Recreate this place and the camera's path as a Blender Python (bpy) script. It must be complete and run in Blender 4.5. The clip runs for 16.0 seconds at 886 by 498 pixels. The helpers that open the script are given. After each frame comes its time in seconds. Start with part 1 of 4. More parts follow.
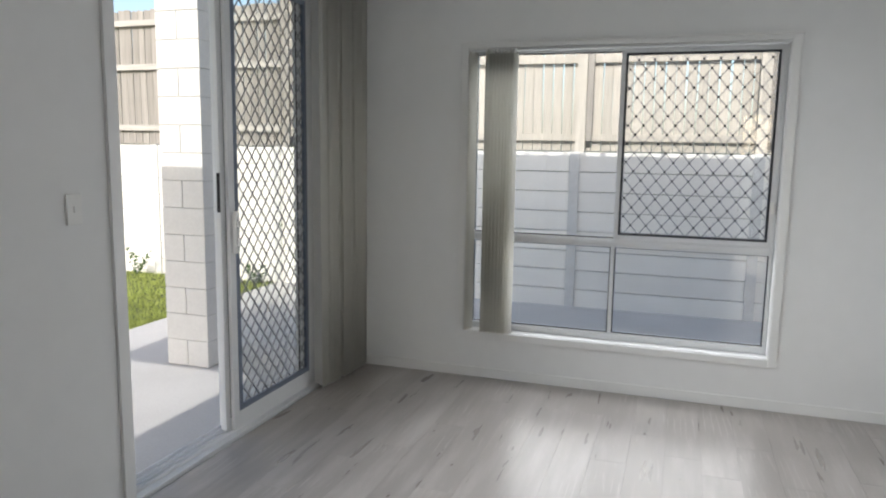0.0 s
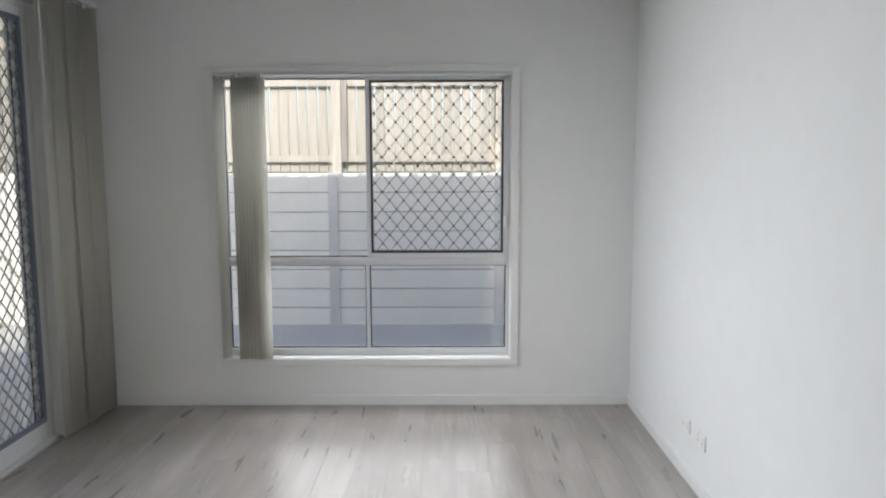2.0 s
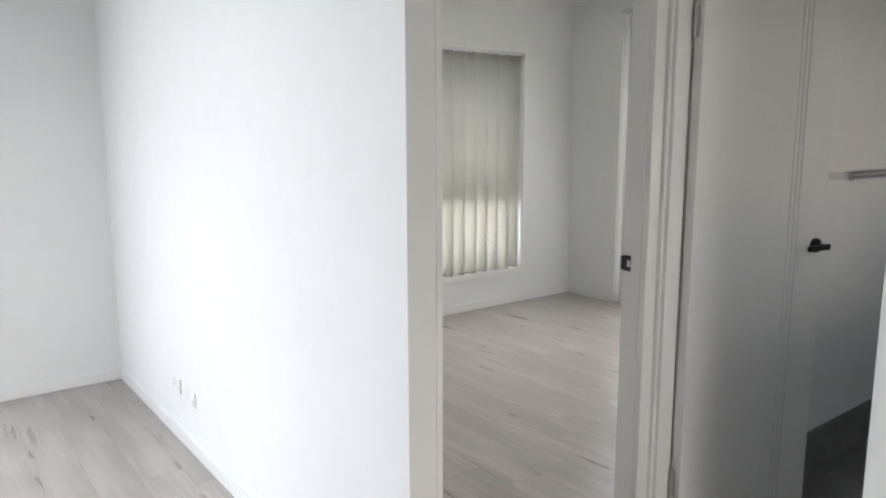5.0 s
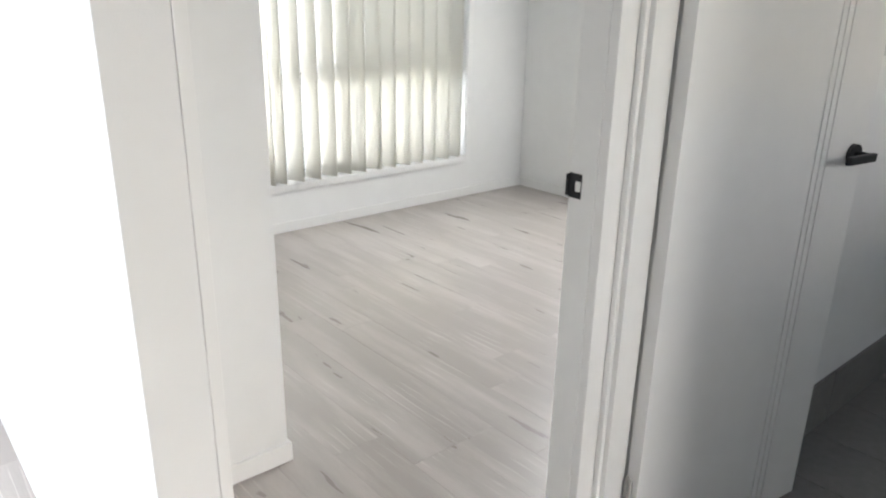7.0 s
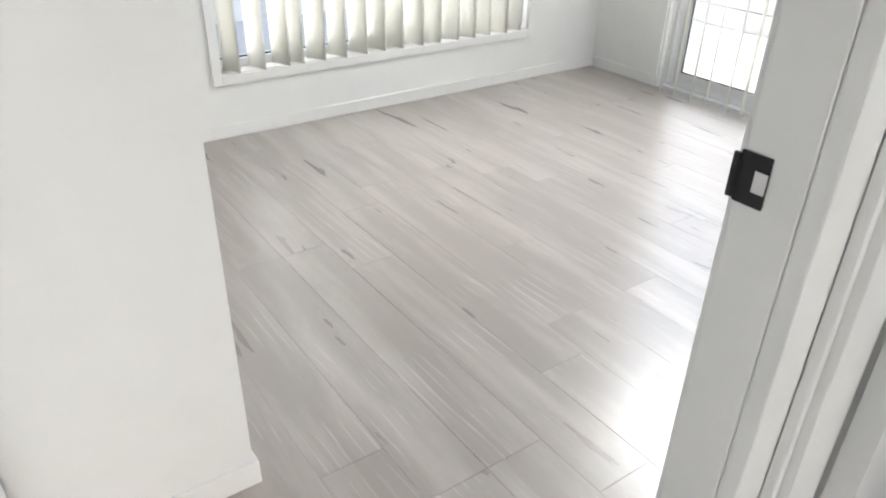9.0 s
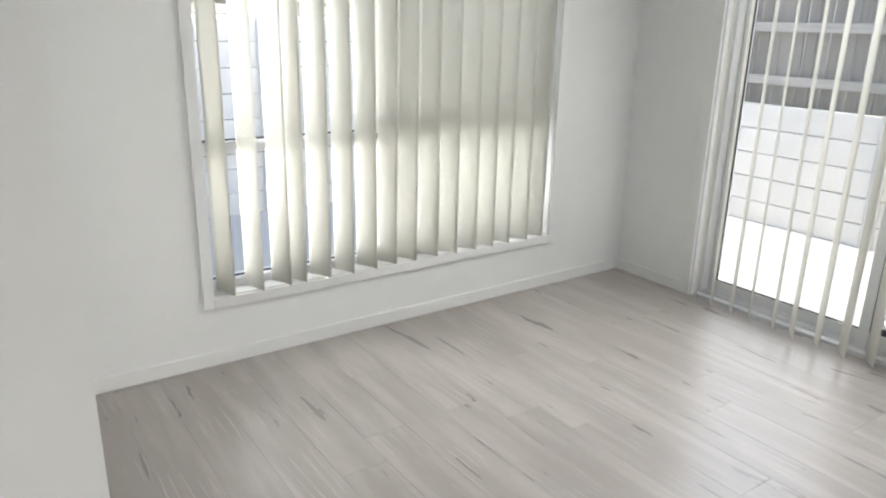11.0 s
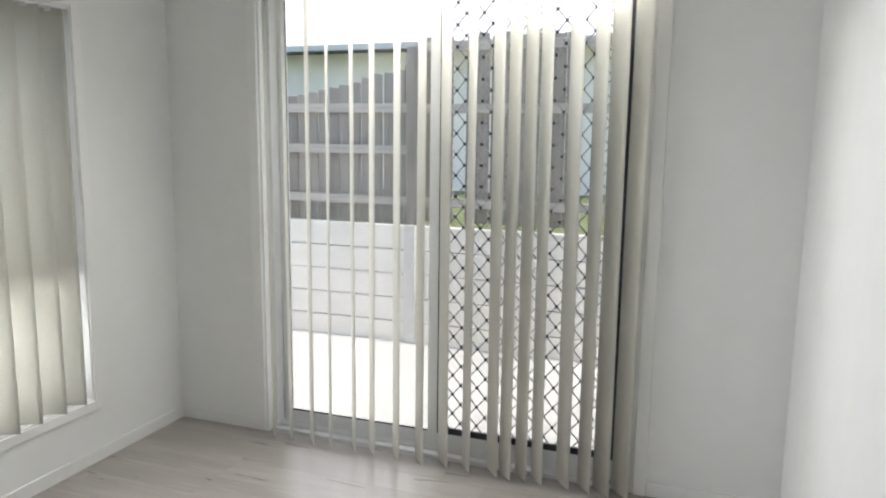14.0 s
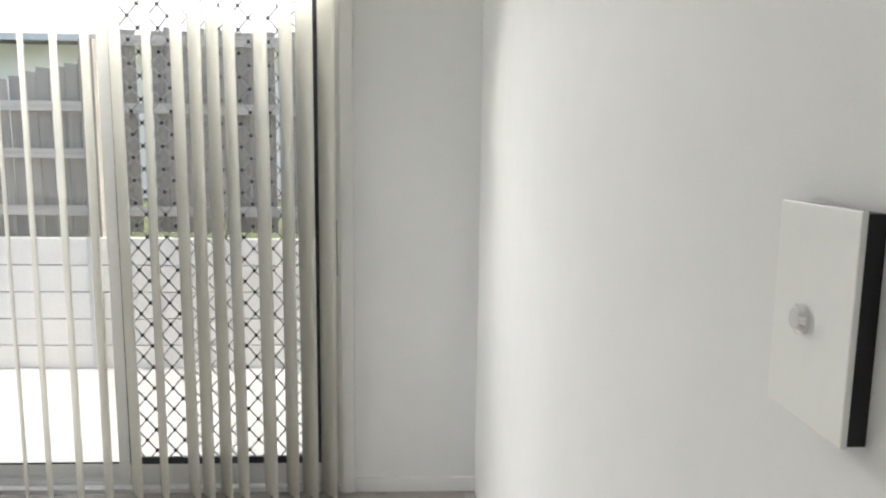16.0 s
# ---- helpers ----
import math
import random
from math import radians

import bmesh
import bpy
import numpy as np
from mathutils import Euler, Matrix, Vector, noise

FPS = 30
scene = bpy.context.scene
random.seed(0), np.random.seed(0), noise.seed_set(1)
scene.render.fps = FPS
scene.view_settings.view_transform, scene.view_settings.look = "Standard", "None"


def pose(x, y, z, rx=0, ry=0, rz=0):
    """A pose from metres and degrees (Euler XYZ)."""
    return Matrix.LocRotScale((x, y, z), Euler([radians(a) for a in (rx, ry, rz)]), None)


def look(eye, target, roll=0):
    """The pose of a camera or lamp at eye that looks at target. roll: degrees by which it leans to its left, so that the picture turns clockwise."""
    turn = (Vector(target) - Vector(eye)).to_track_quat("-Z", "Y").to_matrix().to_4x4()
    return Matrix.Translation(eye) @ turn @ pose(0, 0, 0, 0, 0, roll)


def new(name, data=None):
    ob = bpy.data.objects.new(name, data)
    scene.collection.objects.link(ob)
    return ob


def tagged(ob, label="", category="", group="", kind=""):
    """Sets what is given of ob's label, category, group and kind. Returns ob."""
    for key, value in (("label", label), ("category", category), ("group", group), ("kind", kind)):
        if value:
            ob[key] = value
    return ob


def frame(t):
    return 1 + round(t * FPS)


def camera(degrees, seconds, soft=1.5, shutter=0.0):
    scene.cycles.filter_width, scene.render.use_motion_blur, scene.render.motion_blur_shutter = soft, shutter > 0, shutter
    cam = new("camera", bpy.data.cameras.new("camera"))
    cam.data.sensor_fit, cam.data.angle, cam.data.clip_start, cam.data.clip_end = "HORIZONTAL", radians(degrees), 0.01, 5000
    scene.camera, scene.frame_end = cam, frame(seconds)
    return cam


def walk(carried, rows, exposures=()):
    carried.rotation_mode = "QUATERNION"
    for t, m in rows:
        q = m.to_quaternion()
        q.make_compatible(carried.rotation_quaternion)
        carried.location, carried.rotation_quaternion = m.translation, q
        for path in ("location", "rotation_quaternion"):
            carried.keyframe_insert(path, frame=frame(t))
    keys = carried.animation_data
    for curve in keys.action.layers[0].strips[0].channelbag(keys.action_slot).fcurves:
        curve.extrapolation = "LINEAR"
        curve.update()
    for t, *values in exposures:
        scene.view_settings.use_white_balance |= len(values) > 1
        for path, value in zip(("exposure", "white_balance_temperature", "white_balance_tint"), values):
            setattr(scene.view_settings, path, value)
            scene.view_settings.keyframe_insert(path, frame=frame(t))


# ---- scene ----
cam = camera(63.6, 16.0, 2.1)
PATH = [
    (0, (-1.345, -4.552, 1.545), (-1.966, -2.672, 1.263), 0.9),
    (0.5, (-1.305, -4.559, 1.568), (-1.727, -2.626, 1.28), 0.7),
    (1, (-1.249, -4.589, 1.573), (-1.52, -2.627, 1.296), 0.5),
    (1.5, (-1.213, -4.609, 1.575), (-1.362, -2.63, 1.322), 0.2),
    (2, (-1.215, -4.622, 1.578), (-1.223, -2.635, 1.349), -0.2),
    (2.5, (-1.217, -4.623, 1.574), (-1.02, -2.646, 1.348), -0.3),
    (3, (-1.175, -4.614, 1.556), (-0.742, -2.675, 1.325), -0.4),
    (3.5, (-1.14, -4.599, 1.534), (-0.471, -2.729, 1.297), -0.3),
    (4, (-1.106, -4.6, 1.524), (-0.224, -2.823, 1.271), -0.1),
    (4.5, (-1.057, -4.617, 1.518), (0.005, -2.945, 1.234), -0.1),
    (5, (-1.007, -4.605, 1.505), (0.192, -3.037, 1.184), -0.1),
    (5.2, (-0.957, -4.582, 1.5), (0.291, -3.056, 1.163), -0.1),
    (7.3, (-0.134, -3.959, 1.404), (1.057, -2.538, 0.654), 1.4),
    (7.5, (-0.073, -3.909, 1.38), (1.077, -2.494, 0.558), 1.5),
    (8, (0.05, -3.756, 1.344), (1.104, -2.361, 0.372), 1.3),
    (8.2, (0.113, -3.689, 1.335), (1.133, -2.299, 0.322), 0.9),
    (10.3, (0.501, -3.102, 1.424), (1.525, -1.598, 0.594), 0.8),
    (10.5, (0.517, -3.064, 1.44), (1.566, -1.543, 0.674), 0.8),
    (11, (0.587, -2.964, 1.488), (1.676, -1.399, 0.885), 1.2),
    (11.5, (0.626, -2.846, 1.531), (1.765, -1.266, 1.079), 1.5),
    (12, (0.676, -2.751, 1.58), (1.923, -1.231, 1.214), 0.7),
    (12.5, (0.716, -2.657, 1.6), (2.157, -1.308, 1.279), 0.1),
    (13, (0.738, -2.626, 1.603), (2.362, -1.498, 1.302), 0.0),
    (13.5, (0.759, -2.65, 1.626), (2.525, -1.763, 1.32), 0.5),
    (14, (0.814, -2.73, 1.606), (2.675, -2.065, 1.3), 0.7),
    (14.5, (0.812, -2.737, 1.623), (2.744, -2.327, 1.308), 1.4),
    (15, (0.817, -2.76, 1.611), (2.785, -2.579, 1.306), 1.5),
    (15.5, (0.834, -2.807, 1.597), (2.813, -2.801, 1.305), 1.2),
    (16, (0.874, -2.826, 1.597), (2.851, -2.922, 1.311), 0.7),
]
EXPOSURE = [(0, 0.8, 6450, 10), (3, 0.82, 6450, 11), (5, 1.42, 6400, 11), (8, 2.15, 6300, 10.5), (10.3, 1.95, 6300, 9.5), (11.5, 1.60, 6400, 9.5), (13, 1.47, 6400, 9.5), (16, 1.6, 6600, 9.5)]
walk(cam, [(t, look(e, g, r)) for t, e, g, r in PATH], EXPOSURE)

# ---- light ----
world = bpy.data.worlds.new("sky")
scene.world = world
world.use_nodes = True
_n = world.node_tree.nodes
_bg = _n["Background"]
_sky = _n.new("ShaderNodeTexSky")
_sky.sky_type = "NISHITA"
_sky.sun_disc = False
SUN = Vector((0.03, -1.0, 0.715)).normalized()
_sky.sun_elevation = math.asin(SUN.z)
_sky.sun_rotation = math.atan2(SUN.x, SUN.y)
_sky.air_density, _sky.dust_density = 1.0, 2.5
_bg.inputs["Strength"].default_value = 0.15
world.node_tree.links.new(_sky.outputs[0], _bg.inputs["Color"])
sun = new("sun", bpy.data.lights.new("sun", "SUN"))
sun.data.energy, sun.data.angle, sun.data.color = 2.4, radians(0.5), (1.0, 0.95, 0.87)
sun.matrix_world = look(SUN * 30, (0, 0, 0))


def sky_lamp(name, eye, target, w, h, power, color=(0.93, 0.97, 1.0), spread=180):
    """An area lamp that stands in for daylight at an opening."""
    lamp = new(name, bpy.data.lights.new(name, "AREA"))
    lamp.data.shape, lamp.data.size, lamp.data.size_y = "RECTANGLE", w, h
    lamp.data.energy, lamp.data.color, lamp.data.spread = power, color, radians(spread)
    lamp.matrix_world = look(eye, target)
    return lamp


# area lamps in place of daylight at the openings: bounced up from the paving, or down from the sky above the door heads
for nm, xa, xb, za, zb, pw in (("lower_left", -2.36, -1.75, 0.37, 0.92, 1.45), ("lower_right", -1.72, -0.82, 0.37, 0.92, 2.0), ("upper_left", -2.36, -1.75, 1.0, 2.14, 0.7), ("upper_right", -1.70, -0.84, 1.0, 2.14, 0.8)):
    sky_lamp("daylight_living_" + nm, ((xa + xb) / 2, 0.06, (za + zb) / 2), ((xa + xb) / 2, -1, (za + zb) / 2), xb - xa, zb - za, pw, (0.97, 0.985, 1.0))
sky_lamp("daylight_living_window_sky", (-1.72, 1.30, 2.78), (-1.72, -1.7, 0.0), 1.6, 0.42, 6.5, (0.98, 0.99, 1.0), 130)
sky_lamp("daylight_living_door", (-3.47, -1.80, 2.36), (-2.2, -1.95, 1.5), 0.8, 0.12, 15, (0.94, 0.97, 1.0), 100)
# added fill for hall and partition, at an unseen, made-up south opening
sky_lamp("fill_south_opening", (0.1, -6.99, 1.05), (0.6, 0, 0.9), 1.15, 2.0, 1.15, (0.95, 0.98, 1.0), 80)
sky_lamp("daylight_bedroom_window", (2.41, 0.192, 0.336), (2.41, -0.9, 1.35), 1.84, 0.03, 1.2, (1.0, 1.0, 0.98))
sky_lamp("daylight_bedroom_window_upper", (2.88, 0.20, 1.55), (2.88, -1.0, 1.55), 0.90, 1.04, 2.4, (1.0, 1.0, 0.98))
sky_lamp("daylight_bedroom_window_lower", (2.88, 0.20, 0.65), (2.88, -1.0, 0.65), 0.90, 0.52, 2.4, (1.0, 1.0, 0.98))
sky_lamp("daylight_bedroom_window_upper_west", (1.94, 0.073, 1.57), (1.94, -1.0, 1.57), 0.88, 1.04, 0.8, (1.0, 1.0, 0.98))
sky_lamp("daylight_bedroom_window_lower_west", (1.94, 0.073, 0.66), (1.94, -1.0, 0.66), 0.88, 0.54, 1.0, (1.0, 1.0, 0.98))
sky_lamp("daylight_bedroom_window_side", (1.53, 0.168, 1.35), (3.2, 0.0, 1.35), 0.05, 1.5, 3.2, (0.98, 0.99, 1.0))
sky_lamp("daylight_bedroom_door", (3.87, -1.70, 2.40), (2.9, -1.66, 1.05), 1.5, 0.40, 11.0, (1.0, 0.99, 0.965), 125)
sky_lamp("daylight_bedroom_door_panes", (4.05, -1.08, 1.15), (0, -1.08, 1.15), 0.84, 2.1, 3.0, (0.95, 0.975, 1.0))
# added fill that brightens the bathroom wall, at an unseen invented opening
sky_lamp("fill_bathroom_opening", (2.2, -5.19, 1.75), (2.2, -3.2, 1.2), 1.1, 0.8, 0.95, (0.86, 0.93, 1.0))


# ---- materials ----
def mat(name, color, rough=0.6, metal=0.0, grain=0.0, grain_scale=60.0, stain=0.0, stain_scale=2.5, bump=0.0, bump_scale=200.0, stretch=(1, 1, 1), spec=0.5, vary=0.0, transl=0.0):
    """A surface with two scales of colour variation and fine relief, at real-world size."""
    m = bpy.data.materials.new(name)
    m.use_nodes = True
    nt = m.node_tree
    N, L = nt.nodes, nt.links
    p = N["Principled BSDF"]
    p.inputs["Roughness"].default_value, p.inputs["Metallic"].default_value = rough, metal
    p.inputs["Specular IOR Level"].default_value = spec
    geo = N.new("ShaderNodeTexCoord")
    mp = N.new("ShaderNodeMapping")
    mp.inputs["Scale"].default_value = stretch
    L.new(geo.outputs["Object"], mp.inputs["Vector"])
    base = N.new("ShaderNodeRGB")
    base.outputs[0].default_value = (*color, 1)
    last = base.outputs[0]
    for amount, scale, detail in ((grain, grain_scale, 6.0), (stain, stain_scale, 4.0)):
        if amount:
            t = N.new("ShaderNodeTexNoise")
            t.inputs["Scale"].default_value, t.inputs["Detail"].default_value = scale, detail
            L.new(mp.outputs[0], t.inputs["Vector"])
            r = N.new("ShaderNodeMapRange")
            r.inputs["From Min"].default_value, r.inputs["From Max"].default_value = 0.3, 0.7
            r.inputs["To Min"].default_value, r.inputs["To Max"].default_value = 1 - amount, 1 + amount
            L.new(t.outputs["Fac"], r.inputs["Value"])
            x = N.new("ShaderNodeVectorMath")
            x.operation = "SCALE"
            L.new(last, x.inputs[0])
            L.new(r.outputs[0], x.inputs["Scale"])
            last = x.outputs[0]
    if vary:
        oi = N.new("ShaderNodeObjectInfo")
        r = N.new("ShaderNodeMapRange")
        r.inputs["To Min"].default_value, r.inputs["To Max"].default_value = 1 - vary, 1 + vary
        L.new(oi.outputs["Random"], r.inputs["Value"])
        x = N.new("ShaderNodeVectorMath")
        x.operation = "SCALE"
        L.new(last, x.inputs[0])
        L.new(r.outputs[0], x.inputs["Scale"])
        last = x.outputs[0]
    L.new(last, p.inputs["Base Color"])
    if bump:
        t = N.new("ShaderNodeTexNoise")
        t.inputs["Scale"].default_value, t.inputs["Detail"].default_value = bump_scale, 3.0
        L.new(mp.outputs[0], t.inputs["Vector"])
        b = N.new("ShaderNodeBump")
        b.inputs["Strength"].default_value, b.inputs["Distance"].default_value = bump, 0.002
        L.new(t.outputs["Fac"], b.inputs["Height"])
        L.new(b.outputs[0], p.inputs["Normal"])
    if transl:
        tr = N.new("ShaderNodeBsdfTranslucent")
        L.new(last, tr.inputs["Color"])
        mx = N.new("ShaderNodeMixShader")
        mx.inputs[0].default_value = transl
        L.new(p.outputs[0], mx.inputs[1])
        L.new(tr.outputs[0], mx.inputs[2])
        L.new(mx.outputs[0], N["Material Output"].inputs["Surface"])
    return m


def glass_mat():
    m = bpy.data.materials.new("window_glass")
    m.use_nodes = True
    N, L = m.node_tree.nodes, m.node_tree.links
    p = N["Principled BSDF"]
    p.inputs["Base Color"].default_value = (0.985, 1.0, 0.99, 1)
    p.inputs["Roughness"].default_value = 0.0
    p.inputs["Transmission Weight"].default_value = 1.0
    p.inputs["IOR"].default_value = 1.45
    return m


def plank_mat():
    """Grey-washed oak vinyl: streaked grain along the board, soft knots, each board a little different."""
    m = bpy.data.materials.new("grey_oak_vinyl")
    m.use_nodes = True
    N, L = m.node_tree.nodes, m.node_tree.links
    p = N["Principled BSDF"]
    p.inputs["Specular IOR Level"].default_value = 0.75
    p.inputs["IOR"].default_value = 1.6
    tc, oi = N.new("ShaderNodeTexCoord"), N.new("ShaderNodeObjectInfo")
    off = N.new("ShaderNodeVectorMath")
    off.operation = "MULTIPLY_ADD"
    cmb = N.new("ShaderNodeCombineXYZ")
    for i in range(3):
        L.new(oi.outputs["Random"], cmb.inputs[i])
    off.inputs[1].default_value = (31, 47, 0)
    L.new(cmb.outputs[0], off.inputs[0])
    L.new(tc.outputs["Object"], off.inputs[2])
    mp = N.new("ShaderNodeMapping")
    mp.inputs["Scale"].default_value = (1.0, 0.12, 1.0)
    L.new(off.outputs[0], mp.inputs["Vector"])
    warp = N.new("ShaderNodeTexNoise")
    warp.inputs["Scale"].default_value, warp.inputs["Detail"].default_value = 7.0, 2.0
    L.new(mp.outputs[0], warp.inputs["Vector"])
    streak = N.new("ShaderNodeTexNoise")
    streak.inputs["Scale"].default_value, streak.inputs["Detail"].default_value, streak.inputs["Distortion"].default_value = 17.0, 6.0, 0.3
    L.new(mp.outputs[0], streak.inputs["Vector"])
    fine = N.new("ShaderNodeTexNoise")
    fine.inputs["Scale"].default_value, fine.inputs["Detail"].default_value = 150.0, 4.0
    L.new(mp.outputs[0], fine.inputs["Vector"])
    ramp = N.new("ShaderNodeValToRGB")
    e = ramp.color_ramp.elements
    e[0].position, e[0].color = 0.27, (0.300, 0.272, 0.250, 1)
    e[1].position, e[1].color = 0.64, (0.43, 0.40, 0.375, 1)
    mid = ramp.color_ramp.elements.new(0.47)
    mid.color = (0.325, 0.297, 0.274, 1)
    mixf = N.new("ShaderNodeMix")
    mixf.inputs["Factor"].default_value = 0.6
    L.new(streak.outputs["Fac"], mixf.inputs["A"])
    L.new(warp.outputs["Fac"], mixf.inputs["B"])
    mix2 = N.new("ShaderNodeMix")
    mix2.inputs["Factor"].default_value = 0.10
    L.new(mixf.outputs["Result"], mix2.inputs["A"])
    L.new(fine.outputs["Fac"], mix2.inputs["B"])
    L.new(mix2.outputs["Result"], ramp.inputs["Fac"])
    rings = N.new("ShaderNodeTexWave")
    rings.wave_type, rings.rings_direction = "RINGS", "Z"
    rings.inputs["Scale"].default_value, rings.inputs["Distortion"].default_value, rings.inputs["Detail"].default_value = 9.0, 6.0, 3.0
    rings.inputs["Detail Scale"].default_value = 1.2
    L.new(mp.outputs[0], rings.inputs["Vector"])
    line = N.new("ShaderNodeMapRange")
    line.inputs["From Min"].default_value, line.inputs["From Max"].default_value = 0.90, 1.0
    L.new(rings.outputs["Fac"], line.inputs["Value"])
    where = N.new("ShaderNodeTexNoise")
    where.inputs["Scale"].default_value, where.inputs["Detail"].default_value = 3.2, 2.0
    L.new(off.outputs[0], where.inputs["Vector"])
    mask = N.new("ShaderNodeMapRange")
    mask.inputs["From Min"].default_value, mask.inputs["From Max"].default_value = 0.54, 0.66
    mask.inputs["To Max"].default_value = 0.4
    L.new(where.outputs["Fac"], mask.inputs["Value"])
    both = N.new("ShaderNodeMath")
    both.operation = "MULTIPLY"
    L.new(line.outputs[0], both.inputs[0])
    L.new(mask.outputs[0], both.inputs[1])
    pale = N.new("ShaderNodeMix")
    pale.data_type = "RGBA"
    pale.inputs[7].default_value = (0.62, 0.595, 0.57, 1)
    L.new(both.outputs[0], pale.inputs[0])
    L.new(ramp.outputs["Color"], pale.inputs[6])
    var = N.new("ShaderNodeMapRange")
    var.inputs["To Min"].default_value, var.inputs["To Max"].default_value = 0.97, 1.03
    L.new(oi.outputs["Random"], var.inputs["Value"])
    sc = N.new("ShaderNodeVectorMath")
    sc.operation = "SCALE"
    L.new(pale.outputs[2], sc.inputs[0])
    L.new(var.outputs[0], sc.inputs["Scale"])
    L.new(sc.outputs[0], p.inputs["Base Color"])
    rr = N.new("ShaderNodeMapRange")
    rr.inputs["To Min"].default_value, rr.inputs["To Max"].default_value = 0.24, 0.34
    L.new(streak.outputs["Fac"], rr.inputs["Value"])
    L.new(rr.outputs[0], p.inputs["Roughness"])
    b = N.new("ShaderNodeBump")
    b.inputs["Strength"].default_value, b.inputs["Distance"].default_value = 0.10, 0.001
    L.new(fine.outputs["Fac"], b.inputs["Height"])
    L.new(b.outputs[0], p.inputs["Normal"])
    return m


WALL = mat("wall_paint", (0.80, 0.805, 0.803), 0.75, grain=0.012, grain_scale=9, stain=0.02, stain_scale=0.8, bump=0.12, bump_scale=420, spec=0.25)
CEIL = mat("ceiling_paint", (0.84, 0.84, 0.83), 0.9, grain=0.01, bump=0.1, bump_scale=300, spec=0.2)
TRIM = mat("gloss_trim_paint", (0.81, 0.812, 0.805), 0.32, grain=0.012, grain_scale=20, bump=0.04, bump_scale=120)
DOORP = mat("door_paint", (0.79, 0.792, 0.785), 0.38, grain=0.012, grain_scale=14, stain=0.015, bump=0.05, bump_scale=160)
ALU = mat("white_powdercoat", (0.72, 0.73, 0.74), 0.35, grain=0.015, grain_scale=40, bump=0.03, bump_scale=600)
RUBBER = mat("black_gasket", (0.02, 0.02, 0.022), 0.6, grain=0.1)
EDGE = mat("charcoal_screen_edge", (0.03, 0.034, 0.042), 0.5, grain=0.08)
GRILLE = mat("grey_grille", (0.32, 0.325, 0.335), 0.45, metal=0.2, grain=0.08)
BLACK = mat("matt_black_metal", (0.016, 0.016, 0.018), 0.42, metal=0.4, grain=0.05, bump=0.05)
STEEL = mat("stainless_steel", (0.62, 0.61, 0.6), 0.28, metal=1.0, grain=0.06, grain_scale=90, stretch=(1, 1, 0.1))
CHROME = mat("chrome", (0.8, 0.8, 0.81), 0.08, metal=1.0, grain=0.02)
PLASTIC = mat("white_plastic", (0.82, 0.82, 0.80), 0.28, grain=0.01, bump=0.02)
SLAT = mat("blind_fabric", (0.81, 0.80, 0.755), 0.85, grain=0.03, grain_scale=300, bump=0.25, bump_scale=900, spec=0.1, transl=0.68)
CHAIN = mat("blind_chain", (0.75, 0.75, 0.72), 0.4, grain=0.02)
CONC = mat("pale_concrete", (0.48, 0.473, 0.46), 0.85, grain=0.05, grain_scale=80, stain=0.07, stain_scale=1.3, bump=0.3, bump_scale=180)
SLEEPER = mat("white_concrete_sleeper", (0.82, 0.80, 0.76), 0.85, grain=0.04, grain_scale=70, stain=0.06, stain_scale=2.0, bump=0.35, bump_scale=140, vary=0.03)
GALV = mat("galvanised_steel", (0.50, 0.51, 0.52), 0.5, metal=0.6, grain=0.08, grain_scale=30)
POSTP = mat("pale_post_steel", (0.60, 0.60, 0.59), 0.55, metal=0.0, grain=0.06, grain_scale=30, stain=0.05)
MESHB = mat("screen_boss", (0.05, 0.052, 0.058), 0.45, metal=0.3, grain=0.08)
SCREENED = mat("blue_grey_screen_edge", (0.16, 0.19, 0.25), 0.45, grain=0.06)
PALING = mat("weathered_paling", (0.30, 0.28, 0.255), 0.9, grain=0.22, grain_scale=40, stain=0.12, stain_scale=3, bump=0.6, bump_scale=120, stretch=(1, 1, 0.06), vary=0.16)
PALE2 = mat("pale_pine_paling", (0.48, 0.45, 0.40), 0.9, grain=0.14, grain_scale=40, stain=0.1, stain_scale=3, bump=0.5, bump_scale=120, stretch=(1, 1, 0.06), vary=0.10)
BLOCK = mat("white_painted_block", (0.66, 0.65, 0.63), 0.8, grain=0.04, grain_scale=60, stain=0.05, bump=0.4, bump_scale=130, vary=0.03)
MORTAR = mat("mortar", (0.50, 0.49, 0.47), 0.9, grain=0.06, bump=0.3)
SOIL = mat("lawn_soil", (0.11, 0.13, 0.05), 0.95, grain=0.3, grain_scale=30, stain=0.2, bump=0.5)
RAILM = mat("weathered_rail", (0.44, 0.42, 0.39), 0.9, grain=0.16, grain_scale=40, stain=0.1, stain_scale=3, bump=0.5, bump_scale=120, stretch=(0.06, 0.06, 1))
GRASS = mat("grass_blades", (0.30, 0.35, 0.09), 0.7, grain=0.2, grain_scale=8, stain=0.25, stain_scale=1.2, transl=0.3)
LEAF = mat("shrub_leaf", (0.07, 0.13, 0.035), 0.6, grain=0.2, grain_scale=25, transl=0.25)
PETAL = mat("yellow_petal", (0.85, 0.62, 0.02), 0.6, grain=0.1, transl=0.2)
RENDERW = mat("white_render", (0.80, 0.785, 0.75), 0.85, grain=0.04, stain=0.04, bump=0.3)
ROOFM = mat("roof_sheet", (0.30, 0.31, 0.32), 0.5, metal=0.2, grain=0.05, stain=0.08)
TILE = mat("grey_floor_tile", (0.20, 0.195, 0.19), 0.38, grain=0.08, grain_scale=30, stain=0.08, bump=0.06, vary=0.05)
GROUT = mat("tile_grout", (0.30, 0.29, 0.28), 0.85, grain=0.08)
GLASS = glass_mat()
PLANK = plank_mat()
